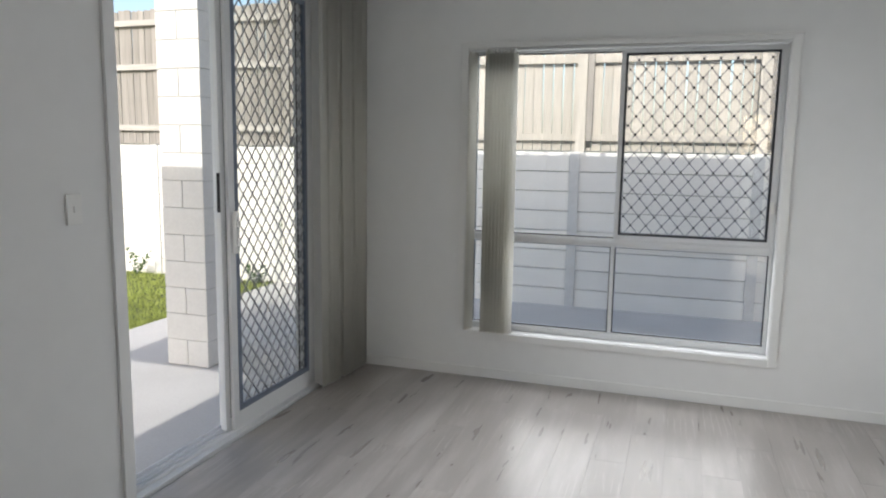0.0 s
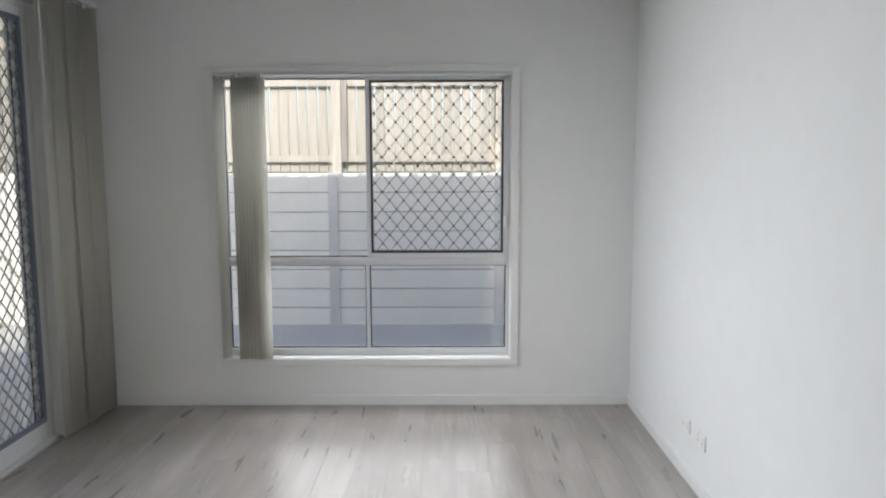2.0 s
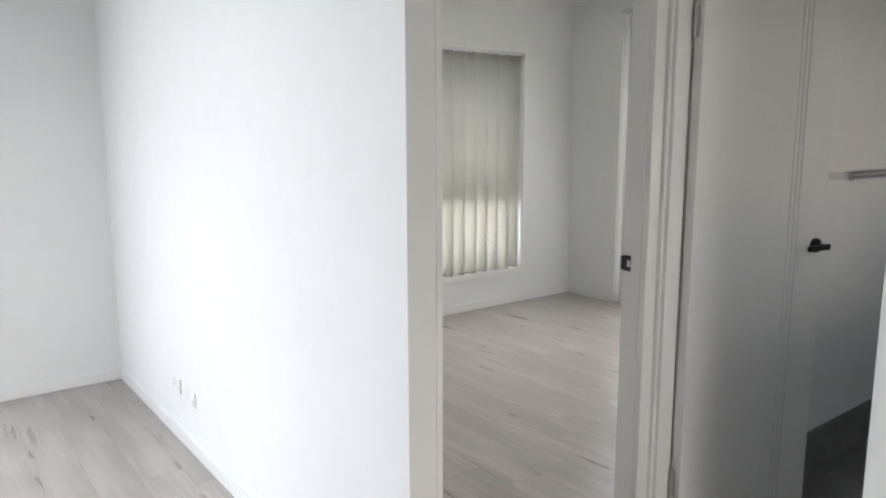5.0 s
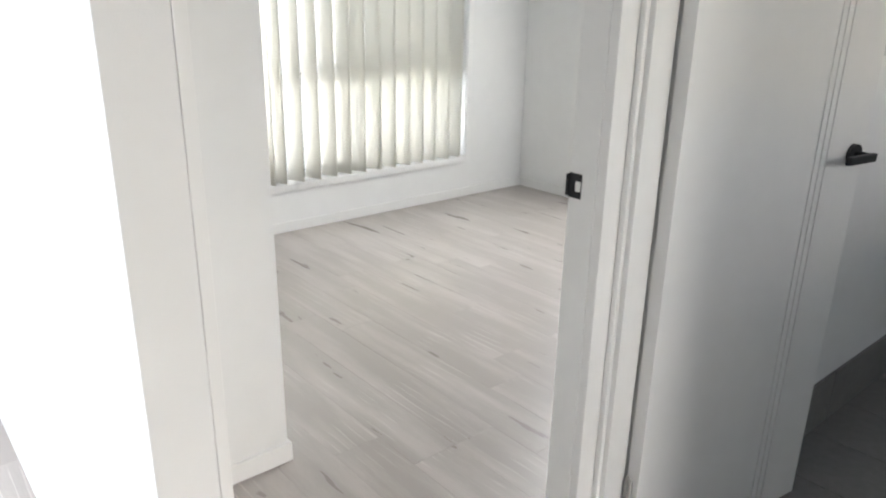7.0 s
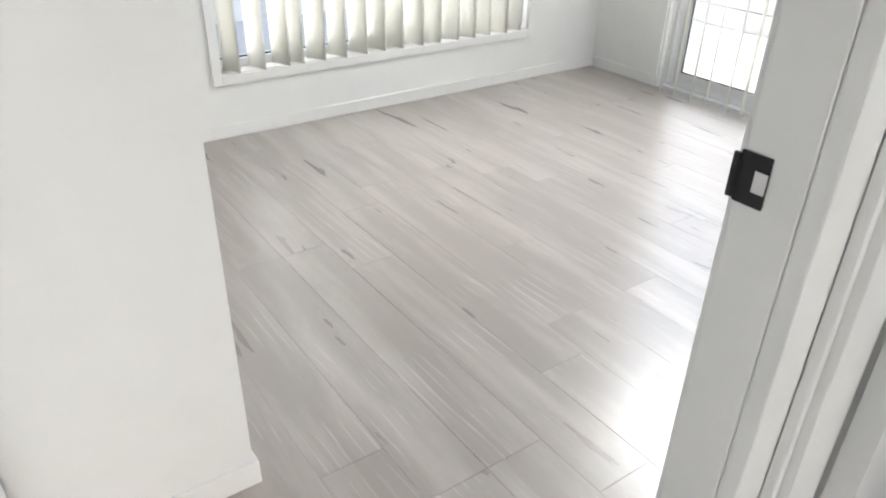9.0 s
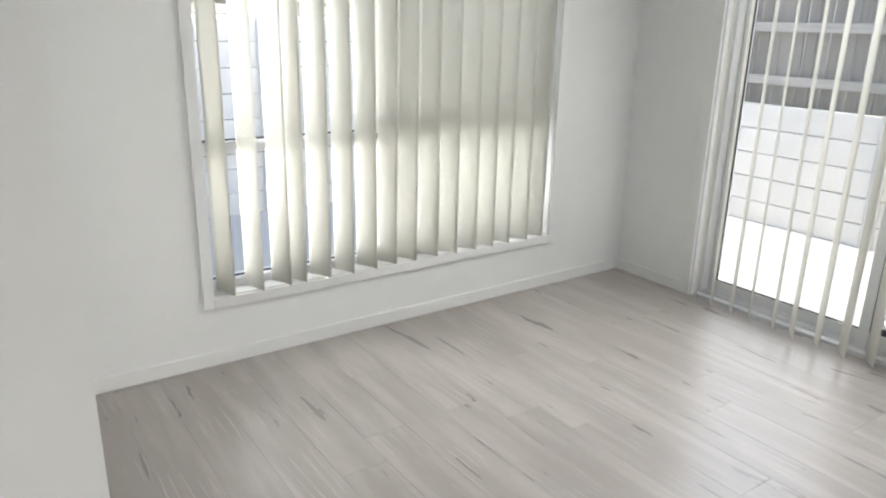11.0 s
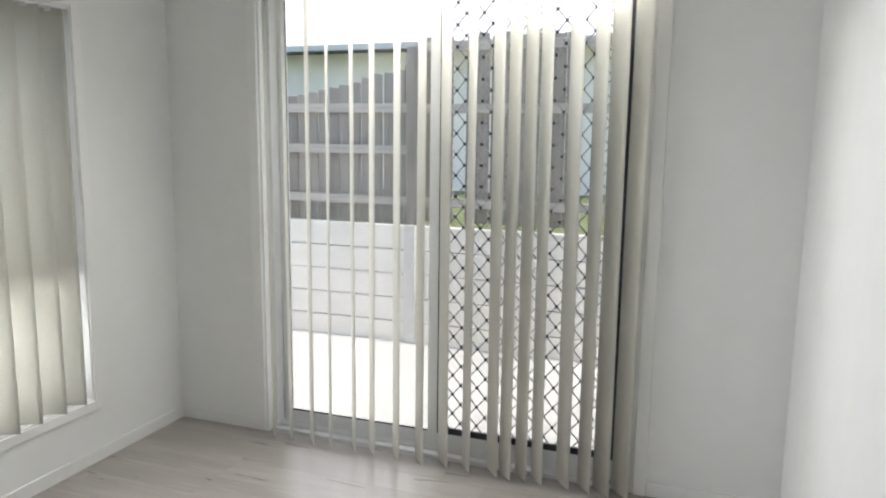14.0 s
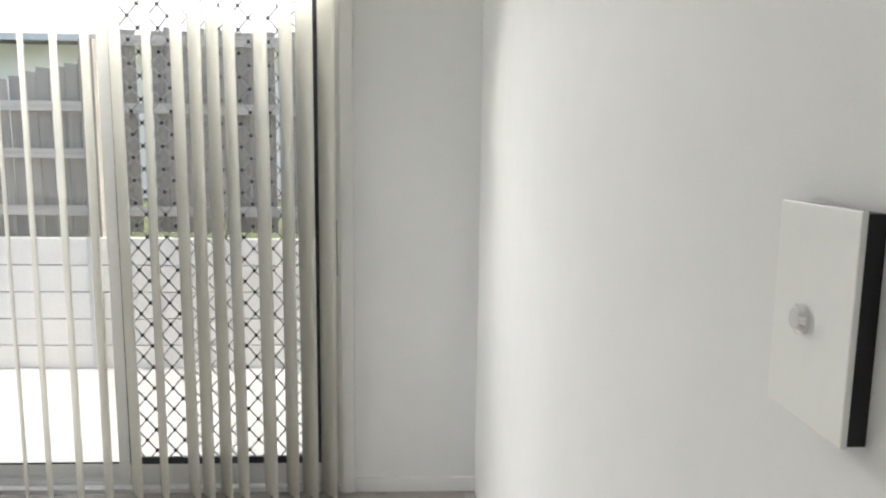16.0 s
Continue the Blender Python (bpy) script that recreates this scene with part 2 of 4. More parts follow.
UNDER = mat("plank_joint", (0.20, 0.18, 0.165), 0.8, grain=0.1)


# ---- geometry helpers ----
def box(bm, x0, x1, y0, y1, z0, z1, bevel=0.0):
    """One box, its edges rounded off when bevel is given."""
    m = Matrix.Translation(((x0 + x1) / 2, (y0 + y1) / 2, (z0 + z1) / 2)) @ Matrix.Diagonal((abs(x1 - x0), abs(y1 - y0), abs(z1 - z0), 1))
    tmp = bmesh.new() if bevel else bm
    made = bmesh.ops.create_cube(tmp, size=1.0, matrix=m)
    if bevel:
        bmesh.ops.bevel(tmp, geom=tmp.edges[:], offset=bevel, segments=2, affect="EDGES", profile=0.6)
        join(bm, tmp)
    return made


def join(bm, other, m=Matrix.Identity(4)):
    """Adds another bmesh to bm and frees it."""
    verts = [bm.verts.new(m @ v.co) for v in other.verts]
    idx = {v: i for i, v in enumerate(other.verts)}
    for f in other.faces:
        bm.faces.new([verts[idx[v]] for v in f.verts])
    other.free()


def rod(bm, a, b, r, seg=10, r2=None):
    """A round bar from a to b."""
    a, b = Vector(a), Vector(b)
    m = Matrix.Translation((a + b) / 2) @ (b - a).to_track_quat("Z", "Y").to_matrix().to_4x4()
    bmesh.ops.create_cone(bm, cap_ends=True, segments=seg, radius1=r, radius2=r if r2 is None else r2, depth=(b - a).length, matrix=m)


def bar(bm, a, b, w, d, normal):
    """A flat bar from a to b, w wide and d deep along the normal."""
    a, b, n = Vector(a), Vector(b), Vector(normal).normalized()
    s = (b - a).normalized().cross(n) * (w / 2)
    q = [bm.verts.new(p + u * s + v * n * (d / 2)) for p in (a, b) for u, v in ((-1, -1), (1, -1), (1, 1), (-1, 1))]
    for f in ((0, 1, 2, 3), (7, 6, 5, 4), (0, 4, 5, 1), (1, 5, 6, 2), (2, 6, 7, 3), (3, 7, 4, 0)):
        bm.faces.new([q[i] for i in f])


def mesh_of(name, bm, material, smooth=False):
    bmesh.ops.recalc_face_normals(bm, faces=bm.faces[:])
    me = bpy.data.meshes.new(name)
    bm.to_mesh(me)
    bm.free()
    me.materials.append(material)
    if smooth:
        me.shade_smooth()
    return me


def part(name, bm, material, parent=None, label="", smooth=False):
    """Links a bmesh as one mesh object, under a thing or a part when parent is given."""
    ob = new(name, mesh_of(name, bm, material, smooth))
    if parent is not None:
        ob.parent = parent
        ob.matrix_parent_inverse = parent.matrix_world.inverted() if parent.matrix_basis == parent.matrix_world else parent.matrix_basis.inverted()
    if label:
        ob["label"] = label
    return ob


def piece(name, data, parent, m):
    """One more object on shared mesh data, a piece of its parent, whose own pose is the identity or a shift."""
    ob = new(name, data)
    ob.parent = parent
    ob.matrix_basis = m
    return ob


def thing(name, at=(0, 0, 0), label="", category="", group="", kind=""):
    e = new(name)
    e.empty_display_size = 0.1
    e.matrix_basis = Matrix.Translation(at)
    return tagged(e, label, category, group, kind)


def boxes(*rows, bevel=0.0):
    bm = bmesh.new()
    for r in rows:
        box(bm, *r, bevel=bevel)
    return bm


def structure(name, bm, material, label, category):
    return tagged(part(name, bm, material), label, category, kind="structure")


def wall_x(name, y0, y1, x0, x1, z1, holes, material=None, label=""):
    """A wall along x with openings (xa, xb, za, zb)."""
    bm, xs = bmesh.new(), x0
    for a, b, c, d in sorted(holes):
        box(bm, xs, a, y0, y1, 0, z1)
        if c > 0:
            box(bm, a, b, y0, y1, 0, c)
        box(bm, a, b, y0, y1, d, z1)
        xs = b
    box(bm, xs, x1, y0, y1, 0, z1)
    return structure(name, bm, material or WALL, label or "white painted plasterboard wall", "wall")


def wall_y(name, x0, x1, y0, y1, z1, holes, material=None, label=""):
    bm, ys = bmesh.new(), y0
    for a, b, c, d in sorted(holes):
        box(bm, x0, x1, ys, a, 0, z1)
        if c > 0:
            box(bm, x0, x1, a, b, 0, c)
        box(bm, x0, x1, a, b, d, z1)
        ys = b
    box(bm, x0, x1, ys, y1, 0, z1)
    return structure(name, bm, material or WALL, label or "white painted plasterboard wall", "wall")


# ---- plan ----
XW, XE = -3.48, 4.022          # living room's west wall, bedroom's east wall
YS, YD0, YD1 = -7.0, -3.14, -3.075  # far south wall, door wall's two faces
H = 2.66
W1 = (-2.69, -0.79, 0.317, 2.175)
W2 = (1.428, 3.392, 0.317, 2.175)
D1 = (-2.24, -0.53, 0.0, 2.5)
D2 = (-2.526, -0.566, 0.0, 2.5)
PX = 0.09                     # partition's thickness
NIB = (PX, 0.672, -2.20)
DOOR = (0.085, 0.965)         # bedroom doorway, between rough jambs
XB = 1.013                    # hall's east wall, with the bathroom door
BY = -3.205                   # bathroom's north wall
BD = (-3.884, -3.171)         # bathroom doorway along y

wall_x("wall_north", 0.0, 0.2, XW - 0.2, XE + 0.2, H, [W1, W2])
wall_y("wall_west", XW - 0.2, XW, YS, 0.0, H, [D1])
wall_y("wall_east", XE, XE + 0.2, -5.3, 0.0, H, [D2])
wall_y("wall_partition", 0.0, PX, YD0, 0.0, H, [])
wall_x("wall_door", YD0, YD1, PX, DOOR[1] + 0.06, H, [(DOOR[0] + 0.005, DOOR[1], 0.0, 2.09)])
SKEW = 0.0262                 # the bedroom's south wall runs slightly out of square


def skewed(bm):
    """Turns what stands on the bedroom's south wall into that wall's slight skew."""
    for v in bm.verts:
        if v.co.y > YD0 + 0.001:
            v.co.y -= (v.co.x - DOOR[1] - 0.06) * SKEW
    return bm


structure("wall_bedroom_south", skewed(boxes((DOOR[1] + 0.06, XE, YD0, YD1, 0, H))), WALL, "white painted plasterboard wall", "wall")
structure("wall_bath_north", boxes((1.11, XE, BY, YD0, 0, H)), WALL, "white painted plasterboard wall", "wall")
wall_x("wall_robe_end", NIB[2], NIB[2] + 0.09, PX, NIB[1], H, [])
wall_y("wall_robe_front", NIB[1] - 0.07, NIB[1], NIB[2] + 0.09, 0.0, H, [])
wall_y("wall_hall", XB, XB + 0.075, YS, YD0, H, [(BD[0], BD[1], 0.0, 2.09)])
# the opening is made up, out of view, to let light into the hall
wall_x("wall_south", YS - 0.15, YS, XW - 0.2, XB + 0.075, H, [(-0.5, 0.7, 0.0, 2.1)])
# high opening invented to hold the bathroom's fill lamp
wall_x("wall_bath_south", -5.3, -5.2, XB + 0.075, XE, H, [(1.64, 2.76, 1.34, 2.16)])
structure("ceiling", boxes((XW - 0.2, XE + 0.2, YS - 0.15, 0.2, H, H + 0.1)), CEIL, "flat white painted ceiling", "ceiling")


def skirting(x0, x1, y0, y1):
    """A white skirting board with a small rounded top edge."""
    return structure("baseboard", boxes((x0, x1, y0, y1, 0.0, 0.068), bevel=0.004), TRIM, "white painted timber skirting board", "skirting")


SK = 0.012
skirting(XW, 0, -SK, 0)
skirting(-SK, 0, YD0 - SK, -SK)
skirting(XW, XW + SK, D1[1] + 0.06, -SK)
skirting(XW, XW + SK, YS, D1[0] - 0.06)
skirting(NIB[1], XE, -SK, 0)
skirting(XE - SK, XE, D2[1] + 0.055, -SK)
skirting(XE - SK, XE, YD1 - 0.078, D2[0] - 0.06)
structure("baseboard", skewed(boxes((DOOR[1] + 0.06, XE - SK, YD1, YD1 + SK, 0.0, 0.068), bevel=0.004)), TRIM, "white painted timber skirting board", "skirting")
skirting(PX, NIB[1] + SK, NIB[2] - SK, NIB[2])
skirting(NIB[1], NIB[1] + SK, NIB[2], -SK)
skirting(PX, PX + SK, YD1 + 0.06, NIB[2] - SK)
skirting(XB - SK, XB, YS, BD[0] - 0.06)
skirting(XW + SK, -0.5, YS, YS + SK)


# ---- windows and doors ----
def frame_rect(bm, a0, a1, z0, z1, d0, d1, w, along="x", bevel=0.003, wb=None):
    """Four bars round an opening; the depth runs from d0 to d1."""
    wb = w if wb is None else wb
    for p in ((a0, a0 + w, z0, z1), (a1 - w, a1, z0, z1), (a0 + w, a1 - w, z0, z0 + wb), (a0 + w, a1 - w, z1 - w, z1)):
        if along == "x":
            box(bm, p[0], p[1], d0, d1, p[2], p[3], bevel=bevel)
        else:
            box(bm, d0, d1, p[0], p[1], p[2], p[3], bevel=bevel)


def grille(a0, a1, z0, z1, d, along="x", pitch=0.062, tall=0.075):
    """Diamond security mesh of thin crossed bars with a small boss at each crossing."""
    bm = bmesh.new()
    n = (0, 1, 0) if along == "x" else (1, 0, 0)

    def at(a, z):
        return (a, d, z) if along == "x" else (d, a, z)
    slope = tall / pitch
    lo, hi = a0 - (z1 - z0) / slope, a1 + (z1 - z0) / slope
    c = lo
    while c < hi:
        for s in (1, -1):
            # line a = c + s * (z - z0) / slope, cut to the frame
            za, zb = z0, z1
            for edge in (a0, a1):
                zc = z0 + s * (edge - c) * slope
                inside_low = a0 <= c <= a1
                if s * (edge - c) > 0 and z0 < zc < z1:
                    if (s > 0 and edge == a1) or (s < 0 and edge == a0):
                        zb = min(zb, zc)
                    elif not inside_low:
                        za = max(za, zc)
            pa, pb = c + s * (za - z0) / slope, c + s * (zb - z0) / slope
            if zb - za > 0.004 and a0 - 1e-4 <= pa <= a1 + 1e-4 and a0 - 1e-4 <= pb <= a1 + 1e-4:
                bar(bm, at(pa, za), at(pb, zb), 0.0058, 0.005, n)
        c += pitch
    return bm


def bosses(a0, a1, z0, z1, d, along="x", pitch=0.062, tall=0.075):
    """The rivets at the crossings of the mesh."""
    bm = bmesh.new()
    slope = tall / pitch
    lo = a0 - (z1 - z0) / slope
    k = 0
    z = z0 + tall / 2
    while z < z1 - 0.01:
        a = lo + (k + 1) % 2 * pitch / 2 + math.ceil((a0 - lo) / pitch) * pitch - pitch
        while a < a1 - 0.004:
            if a > a0 + 0.004:
                box(bm, *( (a - 0.0062, a + 0.0062, d - 0.0062, d + 0.0062) if along == "x" else (d - 0.0062, d + 0.0062, a - 0.0062, a + 0.0062)), z - 0.007, z + 0.007)
            a += pitch
        z += tall / 2
        k += 1
    return bm


def mesh_screen(parent, *a, rivets=True):
    g = part("diamond_grille", grille(*a), GRILLE, parent, "grey diamond security mesh")
    if rivets:
        part("rivets", bosses(*a), MESHB, g, "dark rivets of the mesh")


def pane(parent, a0, a1, z0, z1, d, along="x"):
    g = part("pane", boxes((a0, a1, d, d + 0.005, z0, z1) if along == "x" else (d, d + 0.005, a0, a1, z0, z1)), GLASS, parent)
    g.visible_shadow = False
    return g


def gasket(parent, a0, a1, z0, z1, d, along="x"):
    bm = bmesh.new()
    frame_rect(bm, a0, a1, z0, z1, d, d + 0.006, 0.007, along, 0.0)
    return part("gasket", bm, RUBBER, parent, "black rubber glazing gasket")


def casement(name, w, mid, transom, label):
    """A four-light sliding window in the north wall: fixed lights below, a screened sash above."""
    x0, x1, z0, z1 = w
    t = thing(name, ((x0 + x1) / 2, 0, z0), label, "window", kind="structure")
    bm = bmesh.new()
    for p in ((x0 - 0.045, x0, z0 - 0.047, z1 + 0.03), (x1, x1 + 0.045, z0 - 0.047, z1 + 0.03), (x0, x1, z0 - 0.047, z0), (x0, x1, z1, z1 + 0.03)):
        box(bm, p[0], p[1], -0.016, -0.0005, p[2], p[3], bevel=0.003)
    part("architrave", bm, TRIM, t, "white painted architrave")
    part("head_bead", boxes((x0 - 0.055, x1 + 0.055, -0.024, -0.0005, z1 + 0.03, z1 + 0.042), bevel=0.003), TRIM, t)
    bm = bmesh.new()
    frame_rect(bm, x0 - 0.001, x1 + 0.001, z0 - 0.001, z1 + 0.001, -0.004, 0.085, 0.007, "x", 0.0)
    part("reveal", bm, TRIM, t)
    a0, a1, b0, b1 = x0 + 0.007, x1 - 0.007, z0 + 0.007, z1 - 0.007
    F, FB, TH = 0.02, 0.04, 0.033
    bm = bmesh.new()
    frame_rect(bm, a0, a1, b0, b1, 0.075, 0.165, F, wb=FB)
    part("window_frame", bm, ALU, t, "white powder-coated aluminium frame")
    tr = boxes((a0 + F, a1 - F, 0.078, 0.16, transom - TH, transom + TH - 0.012), (a0 + F, a1 - F, 0.066, 0.078, transom - 0.014, transom + 0.012), bevel=0.003)
    part("transom", tr, ALU, t)
    part("mullion", boxes((mid - 0.012, mid + 0.012, 0.085, 0.15, b0 + FB, transom - TH), bevel=0.002), ALU, t)
    for p in ((a0 + F, mid - 0.012, b0 + FB, transom - TH), (mid + 0.012, a1 - F, b0 + FB, transom - TH), (a0 + F, mid + 0.005, transom + TH - 0.012, b1 - F)):
        pane(t, *p, 0.118)
        gasket(t, *p, 0.108)
    # the sliding sash with its security screen
    s0, s1, c0, c1 = mid, a1 - 0.012, transom + TH - 0.012, b1 - 0.006
    bm = bmesh.new()
    frame_rect(bm, s0, s1, c0, c1, 0.08, 0.11, 0.028)
    sash = part("sash", bm, ALU, t, "sliding sash with a lock stile")
    bm = bmesh.new()
    frame_rect(bm, s0 + 0.028, s1 - 0.028, c0 + 0.028, c1 - 0.028, 0.079, 0.104, 0.013, "x", 0.0)
    part("screen_edge", bm, EDGE, sash)
    mesh_screen(sash, s0 + 0.036, s1 - 0.036, c0 + 0.036, c1 - 0.036, 0.09, "x", 0.094, 0.113)
    pane(t, s0 + 0.028, s1 - 0.028, c0 + 0.028, c1 - 0.028, 0.135)
    part("sash_lock", boxes((s1 - 0.028, s1 - 0.006, 0.05, 0.08, c0 + 0.2, c0 + 0.27), (s1 - 0.022, s1 - 0.012, 0.04, 0.05, c0 + 0.225, c0 + 0.245), bevel=0.003), PLASTIC, t, "white sash lock")
    part("stay", boxes((a1 + 0.002, a1 + 0.014, 0.0, 0.04, transom - 0.03, transom + 0.02), bevel=0.003), GALV, t)
    return t


casement("window_1", W1, -1.735, 0.962, "white aluminium sliding window with security mesh")
casement("window_2", W2, 2.41, 0.962, "white aluminium window behind vertical blinds")


def slider(name, x, side, y0, y1, z1, mid, screen, label, shut=True):
    """A glazed sliding door in a wall along y. side: +1 where the room lies to the east. screen: the half with the mesh leaf."""
    t = thing(name, (x, (y0 + y1) / 2, 0), label, "sliding door", kind="structure")

    def X(a, b):
        p, q = x + side * a, x + side * b
        return (min(p, q), max(p, q))
    bm = bmesh.new()
    for p in ((y0 - 0.058, y0, 0, z1 + 0.058), (y1, y1 + 0.058, 0, z1 + 0.058), (y0, y1, z1, z1 + 0.058)):
        box(bm, *X(0.0005, 0.016), *p, bevel=0.003)
    part("architrave", bm, TRIM, t, "white painted architrave")
    bm = bmesh.new()
    for p in ((y0 - 0.001, y0 + 0.014, 0.0, z1), (y1 - 0.014, y1 + 0.001, 0.0, z1), (y0 + 0.014, y1 - 0.014, z1 - 0.014, z1 + 0.001)):
        box(bm, *X(-0.07, 0.004), *p)
    part("reveal", bm, TRIM, t)
    a0, a1 = y0 + 0.014, y1 - 0.014
    bm = bmesh.new()
    for p in ((a0, a0 + 0.022, 0.0, z1 - 0.014), (a1 - 0.022, a1, 0.0, z1 - 0.014), (a0 + 0.022, a1 - 0.022, z1 - 0.05, z1 - 0.014)):
        box(bm, *X(-0.175, -0.055), *p, bevel=0.003)
    part("door_frame", bm, ALU, t, "white aluminium door frame")
    tk = bmesh.new()
    box(tk, *X(-0.19, -0.02), a0, a1, -0.045, 0.012, bevel=0.003)
    for k in (-0.165, -0.125, -0.085, -0.06):
        box(tk, *X(k - 0.005, k), a0 + 0.022, a1 - 0.022, 0.012, 0.03)
    part("track", tk, ALU, t, "aluminium sill track")
    half = (a1 - a0) / 2 - 0.01
    for lo, hi, d in (((a0 + 0.023, mid + 0.028, -0.115) if shut else (mid - 0.075, mid - 0.075 + half, -0.115)), (mid - 0.028, a1 - 0.023, -0.155)):
        bm = bmesh.new()
        frame_rect(bm, lo, hi, 0.032, z1 - 0.05, *X(d, d + 0.034), 0.042, "y", 0.004, 0.055)
        leaf = part("glass_leaf", bm, ALU, t)
        pane(leaf, lo + 0.04, hi - 0.04, 0.085, z1 - 0.09, X(d + 0.013, d + 0.018)[0], "y")
        gasket(leaf, lo + 0.042, hi - 0.042, 0.087, z1 - 0.092, X(d + 0.024, d + 0.03)[0], "y")
    lo, hi = (a0 + 0.023, mid + 0.04) if screen == 0 else (mid - 0.04, a1 - 0.023)
    bm = bmesh.new()
    frame_rect(bm, lo, hi, 0.032, z1 - 0.05, *X(-0.075, -0.055), 0.052, "y", 0.004, 0.085)
    leaf = part("screen_leaf", bm, ALU, t, "hinge-less security screen leaf")
    bm = bmesh.new()
    frame_rect(bm, lo + 0.052, hi - 0.052, 0.117, z1 - 0.102, *X(-0.072, -0.054), 0.030, "y", 0.0)
    part("screen_edge", bm, SCREENED if shut is False else EDGE, leaf)
    mesh_screen(leaf, lo + 0.064, hi - 0.064, 0.13, z1 - 0.115, X(-0.065, -0.065)[0], "y", 0.085, 0.100, rivets=shut)
    return t, X


d1, X1 = slider("door_1", XW, 1, D1[0], D1[1], D1[3], -1.39, 1, "white aluminium sliding glass door, open, with diamond security screen", False)
# pull handles on the meeting stiles
part("pull_handle", boxes((*X1(-0.055, -0.03), -1.405, -1.375, 0.98, 1.20), (*X1(-0.03, -0.018), -1.40, -1.38, 1.02, 1.06), (*X1(-0.03, -0.018), -1.40, -1.38, 1.12, 1.15), bevel=0.004), PLASTIC, d1, "white screen door latch")
part("flush_pull", boxes((*X1(-0.082, -0.074), -1.492, -1.472, 1.20, 1.40), bevel=0.003), BLACK, d1, "black flush pull")
d2, X2 = slider("door_2", XE, -1, D2[0], D2[1], D2[3], -1.53, 0, "white aluminium sliding glass door with diamond security screen")
part("flush_pull", boxes((*X2(-0.055, -0.046), D2[0] + 0.018, D2[0] + 0.034, 1.01, 1.26), bevel=0.003), GRILLE, d2, "grey flush pull")


def lining(bm, a0, a1, d0, d1, z, along):
    """A door lining of two jambs, head and stops, with an architrave on both faces."""
    def put(p, q, u, v, z0, z1, bevel=0.002):
        if along == "x":
            box(bm, p, q, u, v, z0, z1, bevel=bevel)
        else:
            box(bm, u, v, p, q, z0, z1, bevel=bevel)
    for p, q in ((a0, a0 + 0.02), (a1 - 0.02, a1)):
        put(p, q, d0 - 0.002, d1 + 0.002, 0, z)
    put(a0 + 0.02, a1 - 0.02, d0 - 0.002, d1 + 0.002, z - 0.02, z)
    return put


bm = bmesh.new()
put = lining(bm, PX + 0.0005, DOOR[1] - 0.005, YD0, YD1, 2.085, "x")
put(PX + 0.0205, DOOR[0] + 0.034, YD0 + 0.02, YD0 + 0.055, 0, 2.065)
put(DOOR[0] + 0.042, DOOR[1] - 0.025, YD0 + 0.02, YD0 + 0.055, 2.055, 2.065)
d3 = tagged(part("door_3", bm, TRIM), "white painted bedroom door lining with open door", "door frame", kind="structure")
for s, (u, v) in (("hall", (YD0 - 0.016, YD0 - 0.0025)), ("room", (YD1 + 0.0025, YD1 + 0.016))):
    bm = bmesh.new()
    for p in (*([(PX + 0.001, DOOR[0] + 0.020, 0, 2.135)] if s == "room" else []), *([(DOOR[1] - 0.012, DOOR[1] + 0.045, 0, 2.135)] if s == "room" else []), (DOOR[0] + 0.020, DOOR[1] - 0.012, 2.078, 2.135)):
        box(bm, p[0], p[1], u, v, p[2], p[3], bevel=0.004)
    part("architrave", bm, TRIM, d3, "white painted architrave")
part("jamb_edge", boxes((DOOR[1] - 0.024, DOOR[1] + 0.05, YD0 - 0.026, YD0 - 0.0025, 0, 2.078), bevel=0.003), TRIM, d3, "white painted jamb edge")
sx = DOOR[1] - 0.025
bm = boxes((sx - 0.003, sx - 0.0003, YD1 - 0.030, YD1 + 0.003, 1.040, 1.094), bevel=0.001)
box(bm, sx - 0.006, sx - 0.001, YD1 + 0.002, YD1 + 0.010, 1.043, 1.091, bevel=0.002)
strike = part("strike_plate", bm, BLACK, d3, "matt black strike plate")
part("latch_hole", boxes((sx - 0.0042, sx - 0.0032, YD1 - 0.03, YD1 - 0.016, 1.056, 1.078)), STEEL, strike)


def hinge(parent, x, y, z, dx, dy):
    """A steel butt hinge with knuckles, its two leaves let into jamb and door."""
    bm = bmesh.new()
    for k in range(5):
        rod(bm, (x, y, z - 0.05 + k * 0.02 + 0.001), (x, y, z - 0.05 + k * 0.02 + 0.019), 0.0052, 12)
    rod(bm, (x, y, z - 0.054), (x, y, z + 0.054), 0.004, 8)
    box(bm, x, x + dx, y - 0.0012, y + 0.0012, z - 0.05, z + 0.05)
    box(bm, x - 0.0012, x + 0.0012, y, y + dy, z - 0.05, z + 0.05)
    return part("hinge", bm, STEEL, parent, "brushed steel butt hinge")


def lever(parent, side, label="matt black lever handle"):
    """A square rose with a flat lever, in the leaf's own frame: the leaf lies along x and side is the face's y."""
    s = 1 if side > 0 else -1
    y = side
    rose = boxes((0.685, 0.737, min(y, y + s * 0.008), max(y, y + s * 0.008), 1.044, 1.096), bevel=0.002)
    rod(rose, (0.711, y + s * 0.006, 1.07), (0.711, y + s * 0.05, 1.07), 0.010, 14)
    box(rose, 0.595, 0.722, min(y + s * 0.045, y + s * 0.058), max(y + s * 0.045, y + s * 0.058), 1.059, 1.081, bevel=0.003)
    return part("lever_handle", rose, BLACK, parent, label)


